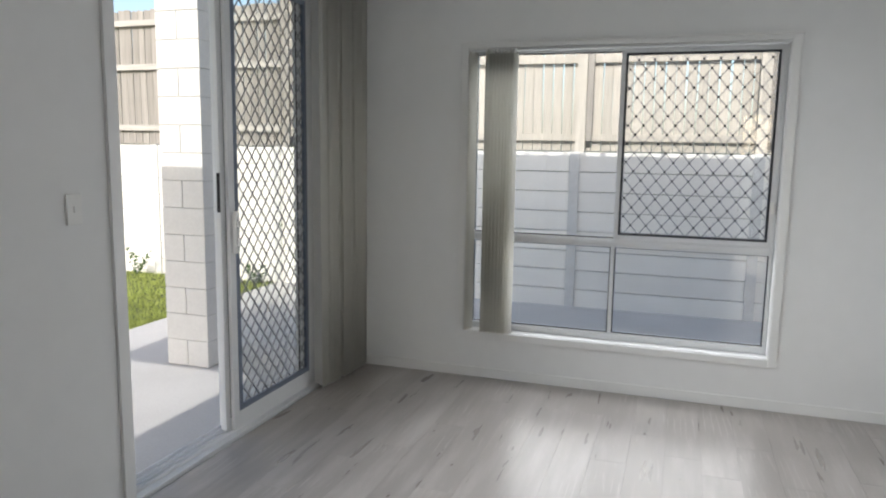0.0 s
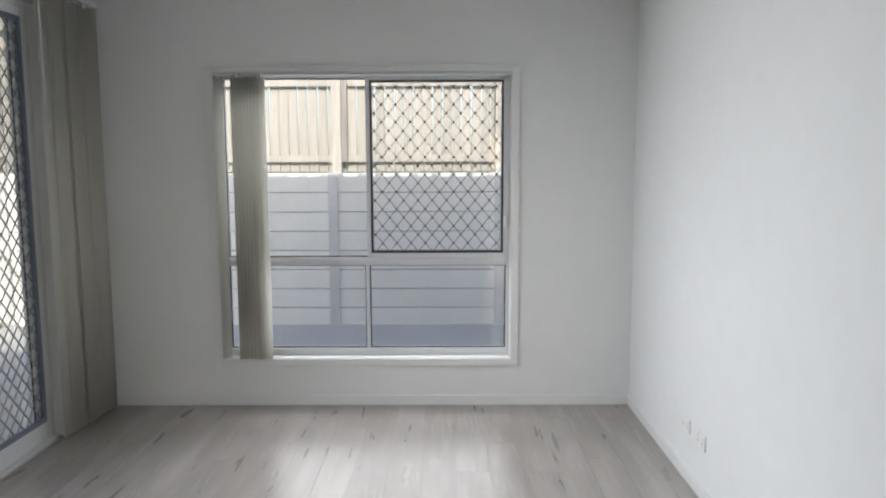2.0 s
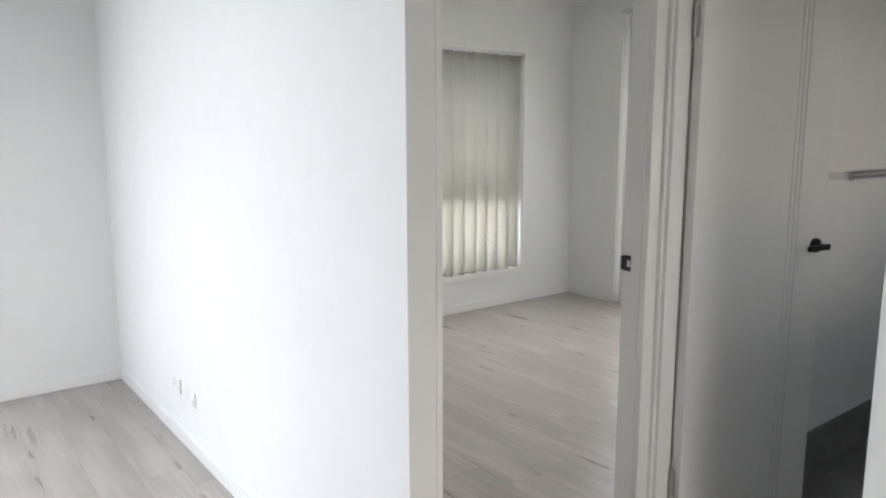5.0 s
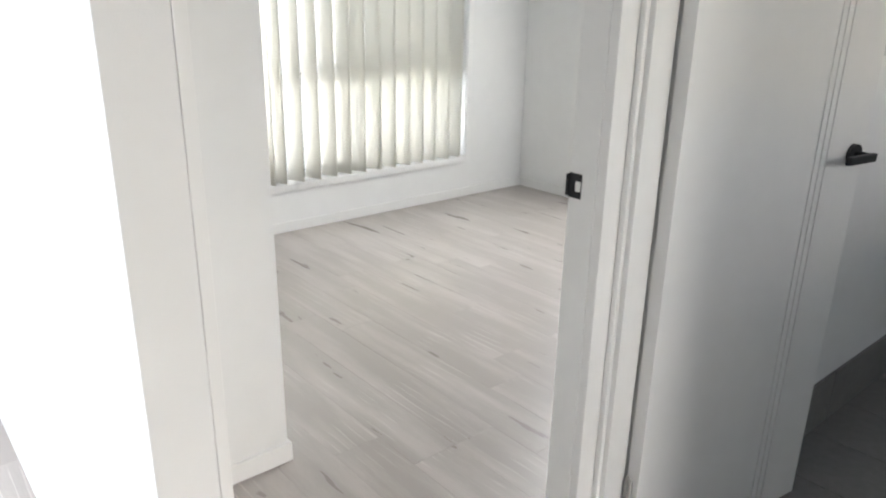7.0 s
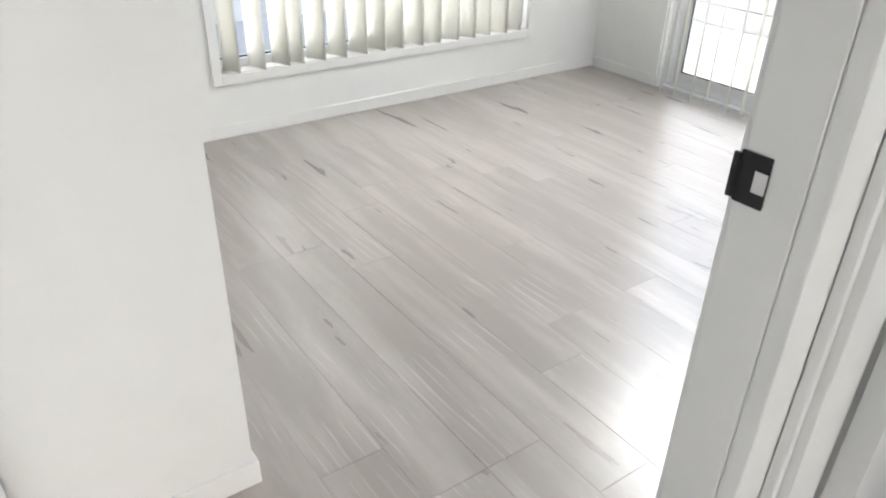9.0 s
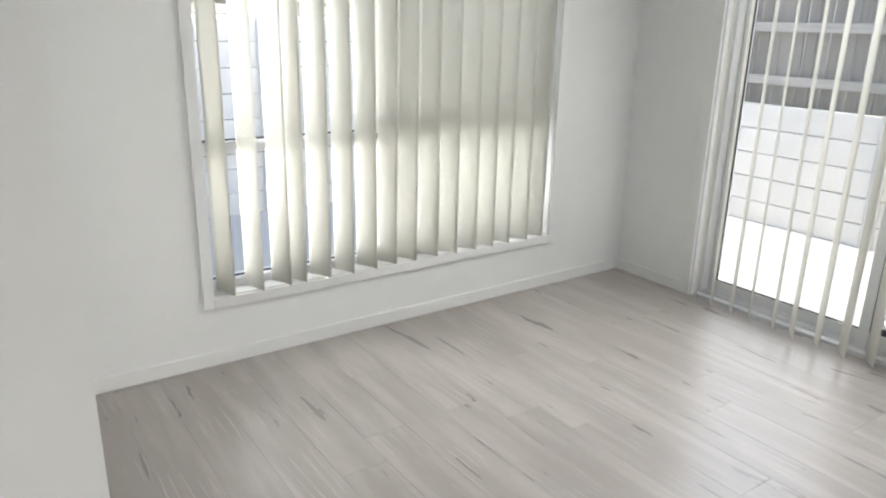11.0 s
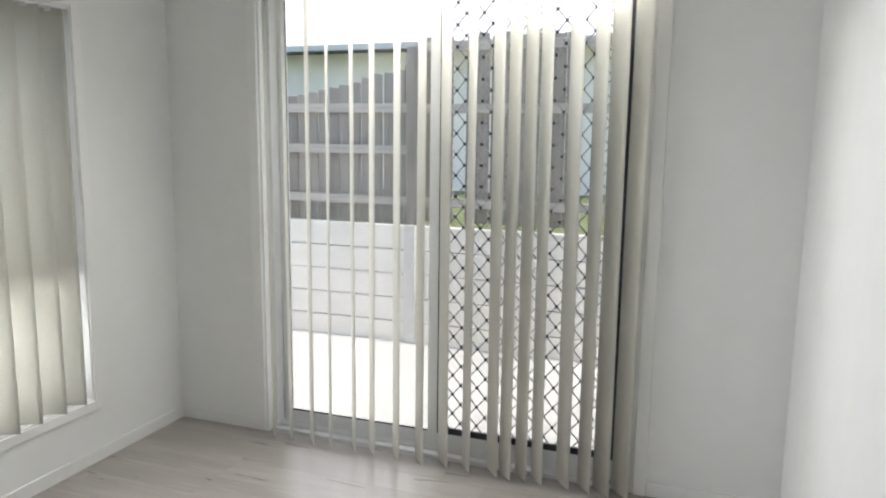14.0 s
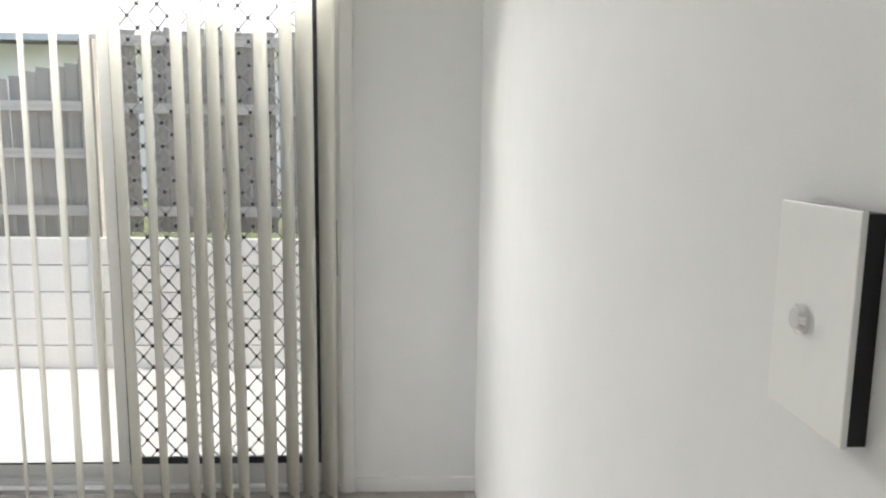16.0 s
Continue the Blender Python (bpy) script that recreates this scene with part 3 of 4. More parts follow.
def door_leaf(name, length, label, grooves):
    """A flush door, lying along its own x from the hinge; grooves: shallow vertical lines near the lock edge."""
    bm = bmesh.new()
    if grooves:
        cuts = [(g - 0.004, g + 0.004) for g in grooves]
        xs = 0.0
        for a, b in cuts:
            box(bm, xs, a, 0.0, 0.036, 0.012, 2.05)
            box(bm, a, b, 0.003, 0.033, 0.012, 2.05)
            xs = b
        box(bm, xs, length, 0.0, 0.036, 0.012, 2.05)
    else:
        box(bm, 0, length, 0, 0.036, 0.012, 2.05, bevel=0.002)
    t = thing(name, (0, 0, 0), label, "door")
    part("leaf", bm, DOORP, t)
    return t


bed_door = door_leaf("bedroom_door", 0.82, "white flush bedroom door standing open with black lever", ())
for sd in (0.0, 0.036):
    lever(bed_door, sd if sd else -0.0001)
bed_door.matrix_basis = pose(DOOR[0] + 0.044, YD1 + 0.006, 0, 0, 0, 84.5)
bath_door = door_leaf("bathroom_door", 0.72, "white grooved bathroom door standing open, steel hinges", (0.50, 0.525, 0.55))
bm = bmesh.new()
rod(bm, (0.665, 0, 1.08), (0.665, -0.012, 1.08), 0.027, 24)
rod(bm, (0.665, -0.01, 1.08), (0.665, -0.052, 1.08), 0.010, 14)
box(bm, 0.555, 0.677, -0.060, -0.046, 1.069, 1.091, bevel=0.004)
part("lever_handle", bm, BLACK, bath_door, "matt black lever handle with round rose")
part("drop_seal", boxes((0.02, 0.70, 0.006, 0.03, 0.005, 0.0118)), RUBBER, bath_door)
bath_door.matrix_basis = pose(XB + 0.079, BD[1] - 0.064, 0, 0, 0, -8)

bm = bmesh.new()
put = lining(bm, BD[0] + 0.005, BD[1] - 0.003, XB, XB + 0.075, 2.085, "y")
put(BD[0] + 0.025, BD[0] + 0.035, XB + 0.012, XB + 0.036, 0, 2.065)
d4 = tagged(part("door_4", bm, TRIM), "white painted bathroom door lining", "door frame", kind="structure")
for u, v in ((XB - 0.016, XB - 0.0025), (XB + 0.0775, XB + 0.091)):
    bm = bmesh.new()
    for p in ((BD[0] - 0.045, BD[0] + 0.013, 0, 2.135), (BD[1] - 0.011, YD0 - 0.012 if u > XB else YD0 - 0.027, 0, 2.135), (BD[0] + 0.013, BD[1] - 0.011, 2.078, 2.135)):
        box(bm, u, v, p[0], p[1], p[2], p[3], bevel=0.004)
    part("architrave", bm, TRIM, d4, "white painted architrave")
for z in (0.27, 1.86):
    hinge(d4, XB + 0.077, BD[1] - 0.034, z, -0.012, -0.012)


# ---- vertical blinds ----
def slat_mesh(w, h):
    """One hanging fabric vane: a shallow curve across, hem at the foot, hung from its top."""
    bm = bmesh.new()
    n, rows = 7, []
    for s in (0.0007, -0.0007):
        for z in (0.0, -h):
            rows.append([bm.verts.new(((i / (n - 1) - 0.5) * w, 0.007 * (1 - (2 * i / (n - 1) - 1) ** 2) + s, z)) for i in range(n)])
    ft, fb, bt, bb = rows
    for i in range(n - 1):
        bm.faces.new((ft[i], ft[i + 1], fb[i + 1], fb[i]))
        bm.faces.new((bt[i + 1], bt[i], bb[i], bb[i + 1]))
        bm.faces.new((ft[i + 1], ft[i], bt[i], bt[i + 1]))
        bm.faces.new((fb[i], fb[i + 1], bb[i + 1], bb[i]))
    for i in (0, n - 1):
        bm.faces.new((ft[i], fb[i], bb[i], bt[i]))
    return mesh_of("vane", bm, SLAT, True)


def blind(name, top, drop, spots, rail, label, w=0.127):
    """spots: (x, y, turn). rail: the head rail's box."""
    t = thing(name, (0, 0, 0), label, "vertical blind")
    part("head_rail", boxes(rail, bevel=0.004), ALU, t, "white aluminium head rail")
    data = slat_mesh(w, drop)
    rng = random.Random(len(spots))
    for x, y, a in spots:
        v = piece("vane", data, t, pose(x, y, top, rng.uniform(-0.25, 0.25), rng.uniform(-0.25, 0.25), a))
        piece("carrier", CARRIER, v, pose(0, 0.006, 0.0))
    return t


bm = bmesh.new()
box(bm, -0.012, 0.012, -0.0035, 0.0035, -0.012, 0.016)
CARRIER = mesh_of("carrier", bm, PLASTIC)
rng = random.Random(4)
spots = []
x = 1.493
for i in range(16):
    a = (-67 if i < 9 else -60) + rng.uniform(-2.5, 2.5) + (7 if i in (3, 4) else 0)
    spots.append((x, 0.012, a))
    x += 0.1205 + (0.010 if i in (0, 1) else -0.045 if i == 2 else 0.001)
blind("bedroom_window_blind", 2.15, 1.826, spots, (W2[0] + 0.016, W2[1] - 0.016, -0.012, 0.03, 2.155, 2.167), "cream fabric vertical blind drawn across bedroom window")
spots = []
for y in (-0.65, -0.76, -0.888, -0.999, -1.13, -1.24, -1.37, -1.497, -1.614, -1.742, -1.862, -1.938, -2.009, -2.075, -2.204, -2.309, -2.385, -2.478):
    spots.append((XE - 0.067, y, 36 + rng.uniform(-4, 4) + (0 if y > -1.55 else 2)))
blind("bedroom_door_blind", 2.50, 2.482, spots, (XE - 0.115, XE - 0.02, D2[0] - 0.02, D2[1] + 0.02, 2.515, 2.555), "cream fabric vertical blind half open over glass door")
spots = [(-2.552 + i * 0.0225, -0.036, 82 + rng.uniform(-5, 5)) for i in range(9)]
spots.append((-2.655, -0.012, 66))
blind("living_window_blind", 2.15, 1.825, spots, (W1[0] + 0.016, W1[1] - 0.016, -0.02, 0.02, 2.155, 2.167), "cream vertical blind stacked to one side of window", 0.089)
spots = [(XW + 0.05 + (i % 2) * 0.012 + 0.003 * i, -0.575 + i * 0.083, 84 + rng.uniform(-5, 5)) for i in range(7)]
blind("living_door_blind", 2.55, 2.535, spots, (XW + 0.02, XW + 0.09, D1[0] - 0.03, -0.02, 2.565, 2.60), "cream vertical blind stacked beside sliding door")
bm = bmesh.new()
rod(bm, (XW + 0.04, -0.595, 1.45), (XW + 0.045, -0.60, 2.57), 0.0035, 8)
tagged(part("blind_wand", bm, PLASTIC), "thin white blind wand hanging by the sliding door", "blind wand")


# ---- plates on the walls ----
def outlet(y, z):
    t = thing("power_outlet", (0, y, z), "white plastic double power outlet on partition wall", "power outlet", "wall plates")
    part("plate", boxes((-0.009, -0.0005, y - 0.058, y + 0.058, z - 0.037, z + 0.037), bevel=0.003), PLASTIC, t)
    for k in (-0.034, 0.034):
        part("rocker", boxes((-0.013, -0.007, y + k - 0.006, y + k + 0.006, z + 0.008, z + 0.026), bevel=0.002), PLASTIC, t)
        bm = bmesh.new()
        for a, zz in ((-0.006, 0.0), (0.006, 0.0), (0.0, -0.013)):
            box(bm, -0.0096, -0.0088, y + k + a - 0.001, y + k + a + 0.001, z + zz - 0.012, z + zz - 0.004)
        part("socket_slots", bm, BLACK, t)


outlet(-1.345, 0.28)
outlet(-1.135, 0.287)
t = thing("light_switch", (XW, -2.475, 1.3), "white plastic light switch beside sliding door", "light switch", "wall plates")
part("plate", boxes((XW + 0.0005, XW + 0.010, -2.51, -2.44, 1.238, 1.352), bevel=0.003), PLASTIC, t)
part("rocker", boxes((XW + 0.0095, XW + 0.014, -2.481, -2.469, 1.283, 1.308), bevel=0.002), PLASTIC, t)
t = thing("switch_plate", (1.282, YD1 - 0.006, 1.5), "white glass-faced switch plate with chrome button, black sides", "light switch", "wall plates")
part("backing", skewed(boxes((1.240, 1.324, YD1 + 0.0005, YD1 + 0.0115, 1.434, 1.564))), BLACK, t, "black backing block")
part("plate", skewed(boxes((1.239, 1.325, YD1 + 0.0115, YD1 + 0.0155, 1.4325, 1.5655), bevel=0.001)), PLASTIC, t, "glossy white face")
bm = bmesh.new()
rod(bm, (1.289, YD1 + 0.015, 1.495), (1.289, YD1 + 0.0185, 1.495), 0.0095, 28)
rod(bm, (1.289, YD1 + 0.0185, 1.495), (1.289, YD1 + 0.021, 1.495), 0.0095, 28, 0.0062)
part("button", skewed(bm), CHROME, t, "round chrome push button")


# ---- bathroom ----
t = thing("towel_rail", (2.39, BY, 1.36), "chrome double towel rail on bathroom wall", "towel rail")
for k, z in ((0.055, 1.335), (0.10, 1.322)):
    bm = bmesh.new()
    rod(bm, (2.04, BY - k, z), (2.74, BY - k, z), 0.008, 14)
    part("rail", bm, CHROME, t)
for xx in (2.04, 2.74):
    part("bracket", boxes((xx - 0.014, xx + 0.014, BY - 0.115, BY - 0.0005, 1.313, 1.344), bevel=0.003), CHROME, t)
t = thing("shower_screen", (3.2, -3.6, 0), "black-framed glass shower screen", "shower screen")
part("post", boxes((3.185, 3.215, BY - 0.034, BY - 0.001, 0.0, 2.0), bevel=0.003), BLACK, t)
part("foot_rail", boxes((3.185, 3.215, -4.2, BY - 0.034, 0.0, 0.03), bevel=0.003), BLACK, t)
part("top_rail", boxes((3.185, 3.215, -4.2, BY - 0.034, 1.97, 2.0), bevel=0.003), BLACK, t)
part("pane", boxes((3.197, 3.203, -4.19, BY - 0.036, 0.03, 1.97)), GLASS, t)


# ---- outside ----
GZ = -0.06
tagged(part("ground", boxes((-400, 400, -400, 400, -0.5, -0.14)), SOIL), "bare soil reaching far away", "ground", kind="structure")
bm = boxes((-5.8, XW - 0.2, -12, 2.72, -0.14, GZ), (XW - 0.2, XE + 0.2, 0.2, 2.72, -0.14, GZ), (XE + 0.2, 6.1, -12, 2.72, -0.14, GZ), (XW - 0.2, XE + 0.2, -12, YS - 0.15, -0.14, GZ))
structure("pavement", bm, CONC, "pale broom-finished concrete paving", "paving")
structure("house_slab", boxes((XW - 0.2, XE + 0.2, YS - 0.15, 0.2, -0.14, -0.012)), CONC, "concrete floor slab", "slab")
structure("lawn", boxes((-16, -5.8, -12, 2.72, -0.14, -0.085)), SOIL, "lawn soil under grass", "lawn")
bm = bmesh.new()
rng = random.Random(11)
for i in range(36000):
    gx, gy = -5.82 - rng.random() ** 1.3 * 5.2, rng.uniform(-2.2, 2.68)
    a, hgt, wd = rng.uniform(0, math.tau), rng.uniform(0.03, 0.065), rng.uniform(0.004, 0.008)
    dx, dy, lx, ly = math.cos(a) * wd, math.sin(a) * wd, rng.uniform(-0.025, 0.025), rng.uniform(-0.025, 0.025)
    v = [bm.verts.new(p) for p in ((gx - dx, gy - dy, -0.086), (gx + dx, gy + dy, -0.086), (gx + lx, gy + ly, -0.086 + hgt))]
    bm.faces.new(v)
me = bpy.data.meshes.new("grass")
bm.to_mesh(me)
bm.free()
me.materials.append(GRASS)
tagged(new("grass", me), "short green lawn grass beside the patio", "grass", kind="stuff")

# roof of the house, with a ribbed edge, and an unseen slab added to shade the pier
# south overhang drawn out to -8.9 only to hold back sun at the south opening
bm = boxes((-3.98, 4.6, -8.9, 0.44, H + 0.105, 3.11), (-5.2, -3.98, -4.35, -2.77, H + 0.105, 3.11))
k = -3.95
while k < 4.6:
    box(bm, k, k + 0.05, 0.40, 0.46, 3.11, 3.135)
    k += 0.19
structure("roof", bm, ROOFM, "grey steel sheet roof with ribbed edge, plus added unseen slab shading the pier", "roof")
structure("fascia", boxes((-3.98, 4.6, 0.4405, 0.458, H + 0.10, 3.10)), TRIM, "white painted fascia board", "fascia")


def retaining(name, a0, a1, d, top, along, spacing, first, label):
    """Concrete sleepers stacked between galvanised posts. along: the wall's run; d: its near face."""
    t = thing(name, (0, 0, 0), label, "retaining wall", kind="structure")
    sign = 1
    z = top
    bm = bmesh.new()
    box(bm, -spacing / 2 + 0.03, spacing / 2 - 0.03, 0.0, 0.075, 0.0035, 0.1965, bevel=0.005)
    data = mesh_of("sleeper", bm, SLEEPER)
    bm = bmesh.new()
    box(bm, -0.048, 0.048, -0.022, -0.010, -0.14, top + 0.005, bevel=0.002)
    box(bm, -0.006, 0.006, -0.012, 0.09, -0.14, top + 0.005)
    box(bm, -0.05, 0.05, 0.088, 0.098, -0.14, top + 0.005, bevel=0.002)
    pdata = mesh_of("post", bm, POSTP)
    turn = 0 if along == "x" else -90
    p = first
    while p < a1:
        piece("post", pdata, t, pose(p, d, 0, 0, 0, turn) if along == "x" else pose(d, p, 0, 0, 0, turn))
        z = top - 0.2
        while z > -0.32:
            c = p + spacing / 2
            piece("sleeper", data, t, pose(c, d, z, 0, 0, turn) if along == "x" else pose(d, c, z, 0, 0, turn))
            z -= 0.2
        p += spacing
    return t


retaining("retaining_wall_north", -12, 7, 2.72, 1.52, "x", 1.705, -2.37 - 1.705 * 6, "white concrete sleeper retaining wall below the fence")
retaining("retaining_wall_east", -9, 2.6, 6.1, 0.91, "y", 1.69, -0.56 - 1.69 * 5, "white concrete sleeper retaining wall below the fence")
structure("raised_ground", boxes((-16, 9, 2.82, 9, -0.14, 1.43), (6.2, 14, -12, 2.82, -0.14, 0.83)), SOIL, "raised soil behind the retaining walls", "ground")


def fence(name, label, along, d, posts, rails, a0, a1, z0, top, material, skip=0.0, seed=3, pw=0.094):
    """A paling fence: palings on the far side of the rails, uneven at head and foot."""
    t = thing(name, (0, 0, 0), label, "fence")
    rng = random.Random(seed)
    shapes = []
    for k in range(4):
        bm = bmesh.new()
        w = pw * rng.uniform(0.94, 1.0) / 2
        box(bm, -w, w, 0.0, 0.016, 0.0, 1.0)
        for v in bm.verts:
            if v.co.z > 0.5:
                v.co.z += rng.uniform(-0.008, 0.008)
                v.co.x += rng.uniform(-0.003, 0.003)
        shapes.append(mesh_of("paling", bm, material))
    turn = 0 if along == "x" else -90

    def at(a, z, off, m=Matrix.Identity(4)):
        return (pose(a, d + off, z, 0, 0, turn) if along == "x" else pose(d + off, a, z, 0, 0, turn)) @ m
    a = a0
    while a < a1:
        zt = top(a) if callable(top) else top
        zt += rng.uniform(-0.012, 0.012)
        if rng.random() >= skip:
            piece("paling", rng.choice(shapes), t, at(a, z0, 0.045 + rng.uniform(0, 0.006), pose(0, 0, 0, 0, rng.uniform(-0.4, 0.4), 0) @ Matrix.Diagonal((1, 1, zt - z0, 1))))
        a += pw + 0.004 + (rng.uniform(0.0, 0.004))
    for z in rails:
        lo, hi = a0 - 0.05, a1 + 0.05
        part("rail", boxes((lo, hi, d, d + 0.044, z - 0.036, z + 0.036) if along == "x" else (d, d + 0.044, lo, hi, z - 0.036, z + 0.036), bevel=0.004), RAILM if material is PALING else material, t)
    for p, zt in posts:
        part("fence_post", boxes((p - 0.05, p + 0.05, d - 0.07, d - 0.001, z0 - 0.1, zt) if along == "x" else (d - 0.07, d - 0.001, p - 0.05, p + 0.05, z0 - 0.1, zt), bevel=0.005), PALING if along == "y" else material, t)
        if along == "x":
            part("post_stub", boxes((p + 0.052, p + 0.112, d - 0.05, d - 0.001, z0 + 0.1, zt - 0.03), bevel=0.004), PALING, t, "dark weathered post stub")
    return t


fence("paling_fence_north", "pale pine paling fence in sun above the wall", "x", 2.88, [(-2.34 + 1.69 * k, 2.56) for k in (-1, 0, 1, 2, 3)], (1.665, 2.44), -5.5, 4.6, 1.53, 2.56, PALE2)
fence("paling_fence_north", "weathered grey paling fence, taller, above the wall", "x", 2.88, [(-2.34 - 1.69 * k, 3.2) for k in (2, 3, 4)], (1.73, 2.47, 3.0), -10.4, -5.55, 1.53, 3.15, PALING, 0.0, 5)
fence("paling_fence_east", "weathered grey paling fence above the wall", "y", 6.20, [(-0.56, 2.31), (1.95, 1.75)], (1.095, 1.51, 1.845), -0.50, 2.6, 0.90, lambda a: 2.145 - 0.2 * (a + 0.42), PALING)
fence("paling_fence_east", "weathered grey paling fence with gaps", "y", 6.24, [(-3.1, 2.3), (-5.3, 2.3)], (1.09, 1.84, 2.32), -5.2, -0.58, 0.93, 2.40, PALING, 0.10, 9)

# the neighbour's house beyond the east fence
t = thing("neighbour_house", (14, -1, 0.8), "cream rendered neighbouring house beyond the fence", "house")
part("house_wall", boxes((11.0, 18.0, -9.0, 5.0, 0.7, 2.88)), RENDERW, t)
part("fascia", boxes((10.45, 10.50, -9.5, 5.5, 2.86, 2.95), bevel=0.01), GALV, t, "grey gutter")
bm = bmesh.new()
q = [bm.verts.new(p) for p in ((10.48, -9.5, 2.95), (10.48, 5.5, 2.95), (14.6, 5.5, 4.7), (14.6, -9.5, 4.7), (18.6, 5.5, 2.95), (18.6, -9.5, 2.95))]
for f in ((0, 1, 2, 3), (3, 2, 4, 5), (1, 4, 2), (0, 3, 5), (0, 5, 4, 1)):
    bm.faces.new([q[i] for i in f])
part("roof", bm, BLOCK, t)

# the patio pier of white blocks
t = thing("patio_pier", (-4.67, -0.15, GZ), "white painted concrete block pier on the patio", "pier")
part("core", boxes((-4.835, -4.505, -0.345, -0.015, GZ, H + 0.10)), MORTAR, t)
bm = bmesh.new()
box(bm, -0.0975, 0.0975, -0.01, 0.01, 0.0, 0.187, bevel=0.004)
half = mesh_of("block", bm, BLOCK)
bm = bmesh.new()
box(bm, -0.173, 0.173, -0.01, 0.01, 0.0, 0.187, bevel=0.004)
full = mesh_of("block", bm, BLOCK)
for r in range(15):
    z = GZ + 0.004 + r * 0.192
    if z + 0.187 > H + 0.11:
        break
    for cx, cy, turn in ((-4.67, -0.345, 0), (-4.505, -0.18, 90), (-4.67, -0.015, 0), (-4.835, -0.18, 90)):
        dirx, diry = (1, 0) if turn == 0 else (0, 1)
        if (r + (turn > 0)) % 2:
            piece("block", full, t, Matrix.Translation((4.67, 0.15, -GZ)) @ pose(cx, cy, z, 0, 0, turn))
        else:
            for s in (-1, 1):
                piece("block", half, t, Matrix.Translation((4.67, 0.15, -GZ)) @ pose(cx + s * 0.0885 * dirx, cy + s * 0.0885 * diry, z, 0, 0, turn) @ Matrix.Diagonal((0.88, 1, 1, 1)))


def shrub(name, x, y, z, r, n, seed, label, flower=0):
    """A few stems with many small pointed leaves."""
    t = thing(name, (x, y, z), label, "plant")
    rng = random.Random(seed)
    st, lv = bmesh.new(), bmesh.new()
    for i in range(max(4, n // 14)):
        a, l = rng.uniform(0, math.tau), rng.uniform(0.5, 1.0) * r
        tip = Vector((x + math.cos(a) * l * 0.7, y + math.sin(a) * l * 0.5, z + l * rng.uniform(0.8, 1.6)))
        rod(st, (x, y, z), tip, 0.004, 5, 0.002)
        for k in range(14):
            f = rng.uniform(0.25, 1.0)
            c = Vector((x, y, z)).lerp(tip, f)
            d = Vector((rng.uniform(-1, 1), rng.uniform(-1, 1), rng.uniform(-0.2, 0.9))).normalized()
            s = d.cross(Vector((0.3, 0.2, 1))).normalized() * 0.016
            L = rng.uniform(0.04, 0.085)
            q = [lv.verts.new(p) for p in (c, c + d * L * 0.5 + s, c + d * L, c + d * L * 0.5 - s)]
            lv.faces.new(q)
    part("stems", st, LEAF, t)
    part("leaves", lv, LEAF, t)
    for k in range(flower):
        fl = bmesh.new()
        c = Vector((x + rng.uniform(-0.05, 0.05), y - 0.03, z + r * 1.55 + 0.1 * k))
        rod(st2 := bmesh.new(), (x, y, z), c, 0.006, 6)
        part("stalk", st2, LEAF, t)
        for i in range(14):
            a = i * math.tau / 14
            d = Vector((math.cos(a), -0.25, math.sin(a)))
            s = Vector((-math.sin(a), 0, math.cos(a))) * 0.018
            q = [fl.verts.new(p) for p in (c, c + d * 0.035 + s, c + d * 0.075, c + d * 0.035 - s)]
            fl.faces.new(q)
        part("flower_head", fl, PETAL, t, "bright yellow flower")
    return t


shrub("flowering_shrub", -5.25, 2.46, GZ - 0.02, 0.62, 90, 5, "leafy green stalks with one yellow flower", 1)
shrub("low_shrub", -5.97, 2.5, -0.09, 0.22, 120, 6, "small green shrub at the wall's foot")
shrub("low_shrub", -7.66, 2.5, -0.09, 0.36, 110, 7, "thin green shrub at the wall's foot")


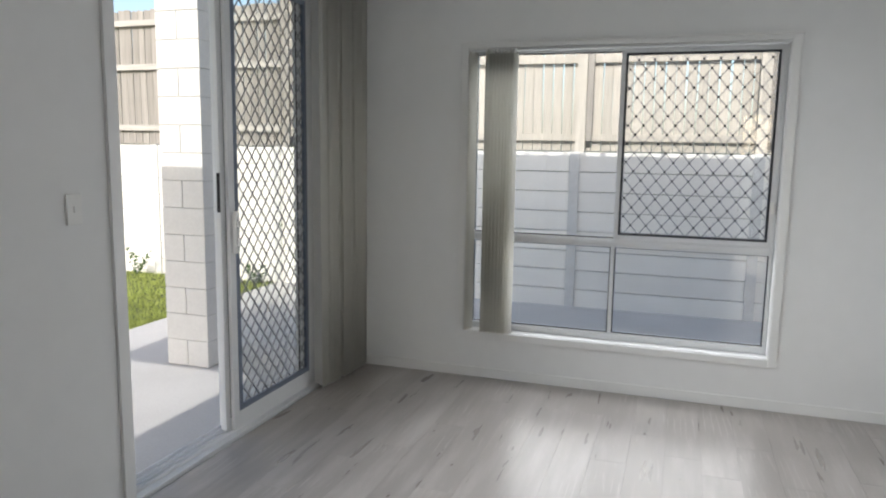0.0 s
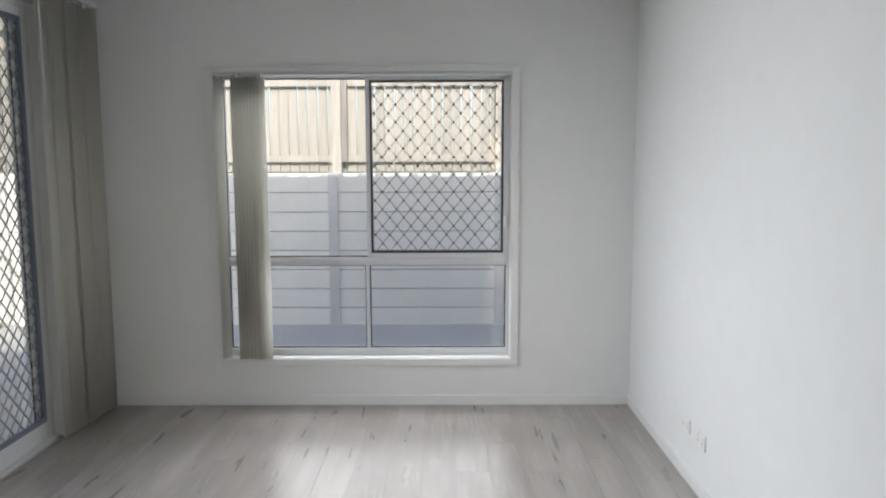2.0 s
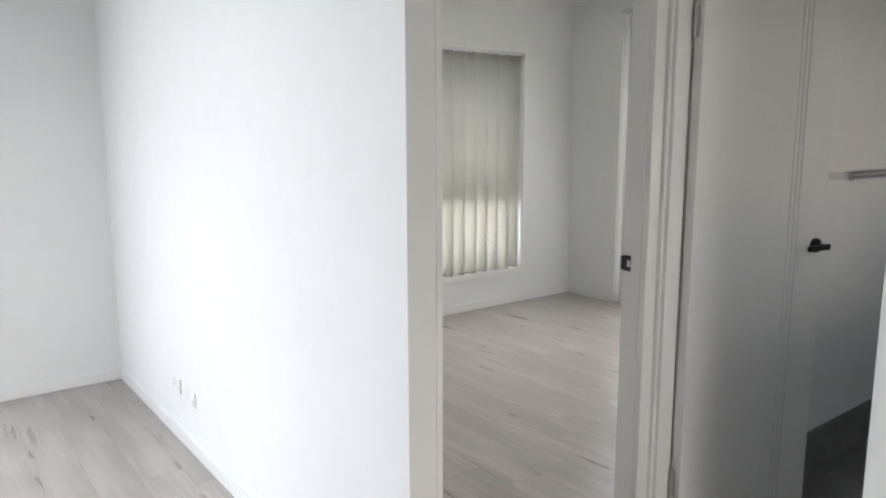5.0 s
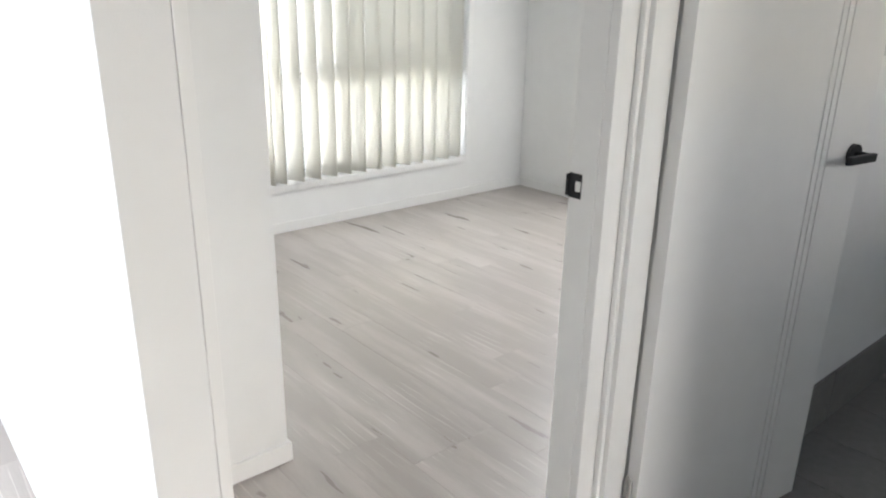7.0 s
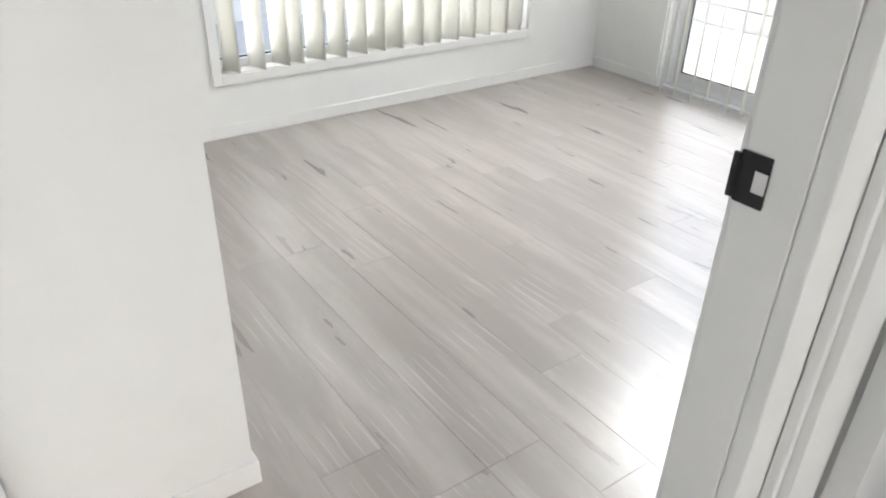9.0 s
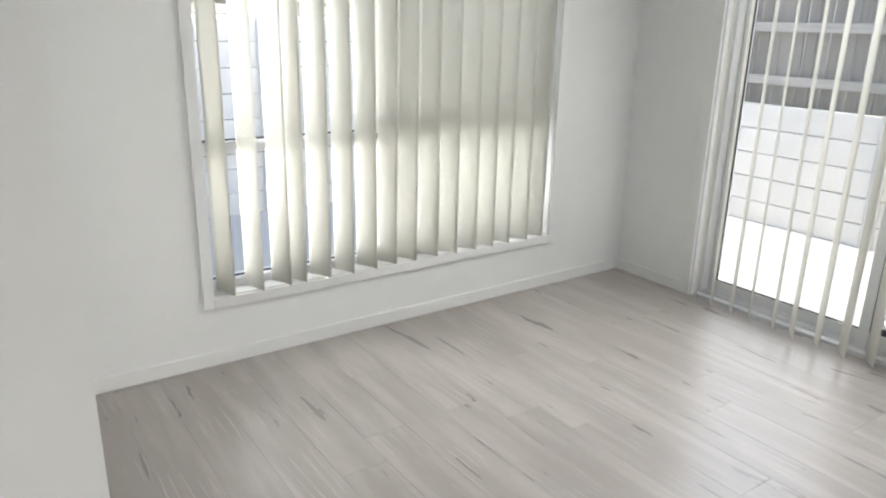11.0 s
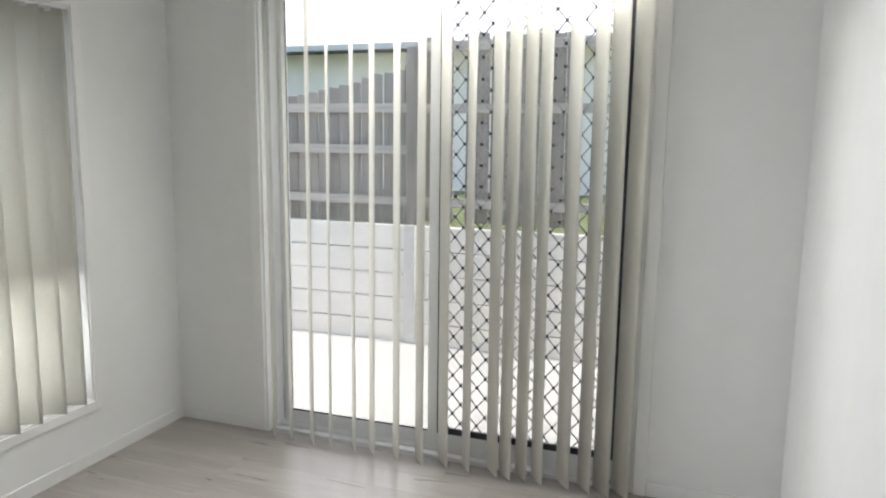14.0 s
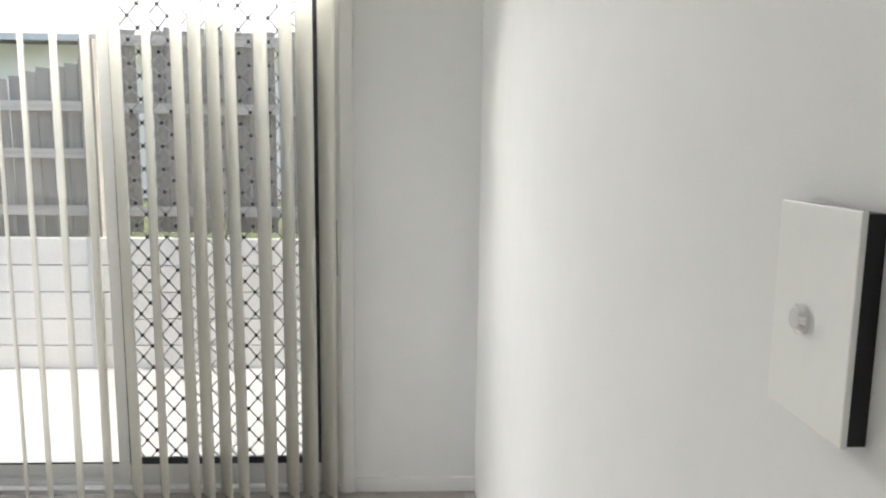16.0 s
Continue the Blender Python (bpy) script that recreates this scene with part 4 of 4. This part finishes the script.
# ---- floors, piece by piece ----
def floor_planks(name, x0, x1, y0, y1, label, seed, skips=()):
    """Vinyl boards along y, with hairline joints, each board an object on shared mesh data."""
    f = structure(name, boxes((x0, x1, y0, y1, -0.012, -0.0035)), UNDER, label, "floor")
    rng = random.Random(seed)
    W, LN = 0.178, 1.22
    cache = {}

    def data(l, w):
        key = (round(l, 2), round(w, 3))
        if key not in cache:
            bm = bmesh.new()
            a, b, e = w / 2 - 0.0002, key[0] / 2 - 0.0002, 0.0005
            lo = [bm.verts.new(p) for p in ((-a, -b, -0.0035), (a, -b, -0.0035), (a, b, -0.0035), (-a, b, -0.0035))]
            mi = [bm.verts.new(p) for p in ((-a, -b, -0.0007), (a, -b, -0.0007), (a, b, -0.0007), (-a, b, -0.0007))]
            hi = [bm.verts.new(p) for p in ((-a + e, -b + e, 0), (a - e, -b + e, 0), (a - e, b - e, 0), (-a + e, b - e, 0))]
            for p, q in ((lo, mi), (mi, hi)):
                for i in range(4):
                    bm.faces.new((p[i], p[(i + 1) % 4], q[(i + 1) % 4], q[i]))
            bm.faces.new(hi)
            cache[key] = mesh_of("plank", bm, PLANK)
        return cache[key], key[0]
    x, row = x0, 0
    while x < x1 - 0.01:
        w = min(W, x1 - x)
        y = y0 - rng.choice((0.0, 0.24, 0.41, 0.61, 0.82, 1.0))
        while y < y1 - 0.01:
            a, b = max(y, y0), min(y + LN, y1)
            if b - a > 0.02:
                me, l = data(b - a, w)
                piece("plank", me, f, pose(x + w / 2, (a + b) / 2, 0, 0, 0, 0))
            y += LN
        x += W
        row += 1
    return f


floor_planks("floor_living", XW, XB, YS, YD0 + 0.05, "grey-washed oak vinyl plank floor", 21)
floor_planks("floor_living_north", XW, 0.0, YD0 + 0.05, 0.0, "grey-washed oak vinyl plank floor", 22)
floor_planks("floor_bedroom", PX, XE, YD0 + 0.05, 0.0, "grey-washed oak vinyl plank floor", 23)
f = structure("floor_bathroom", boxes((XB, XE, -5.2, YD0, -0.012, -0.004)), GROUT, "dark grey tiled bathroom floor", "floor")
bm = bmesh.new()
box(bm, -0.148, 0.148, -0.298, 0.298, -0.004, 0.001, bevel=0.001)
data = mesh_of("tile", bm, TILE)
for i in range(10):
    for j in range(3):
        if XB + 0.15 + i * 0.3 < XE:
            piece("tile", data, f, pose(XB + 0.15 + i * 0.3, YD0 - 0.3 - j * 0.6, 0))
f = structure("tile_skirting", boxes((XB + 0.12, 3.18, BY - 0.004, BY - 0.0005, 0.001, 0.195)), GROUT, "grey tile skirting in bathroom", "skirting")
bm = bmesh.new()
box(bm, -0.298, 0.298, -0.012, -0.004, 0.002, 0.197, bevel=0.001)
data = mesh_of("tile", bm, TILE)
for i in range(4):
    if XB + 0.42 + i * 0.6 < 3.2:
        piece("tile", data, f, pose(XB + 0.42 + i * 0.6, BY, 0))
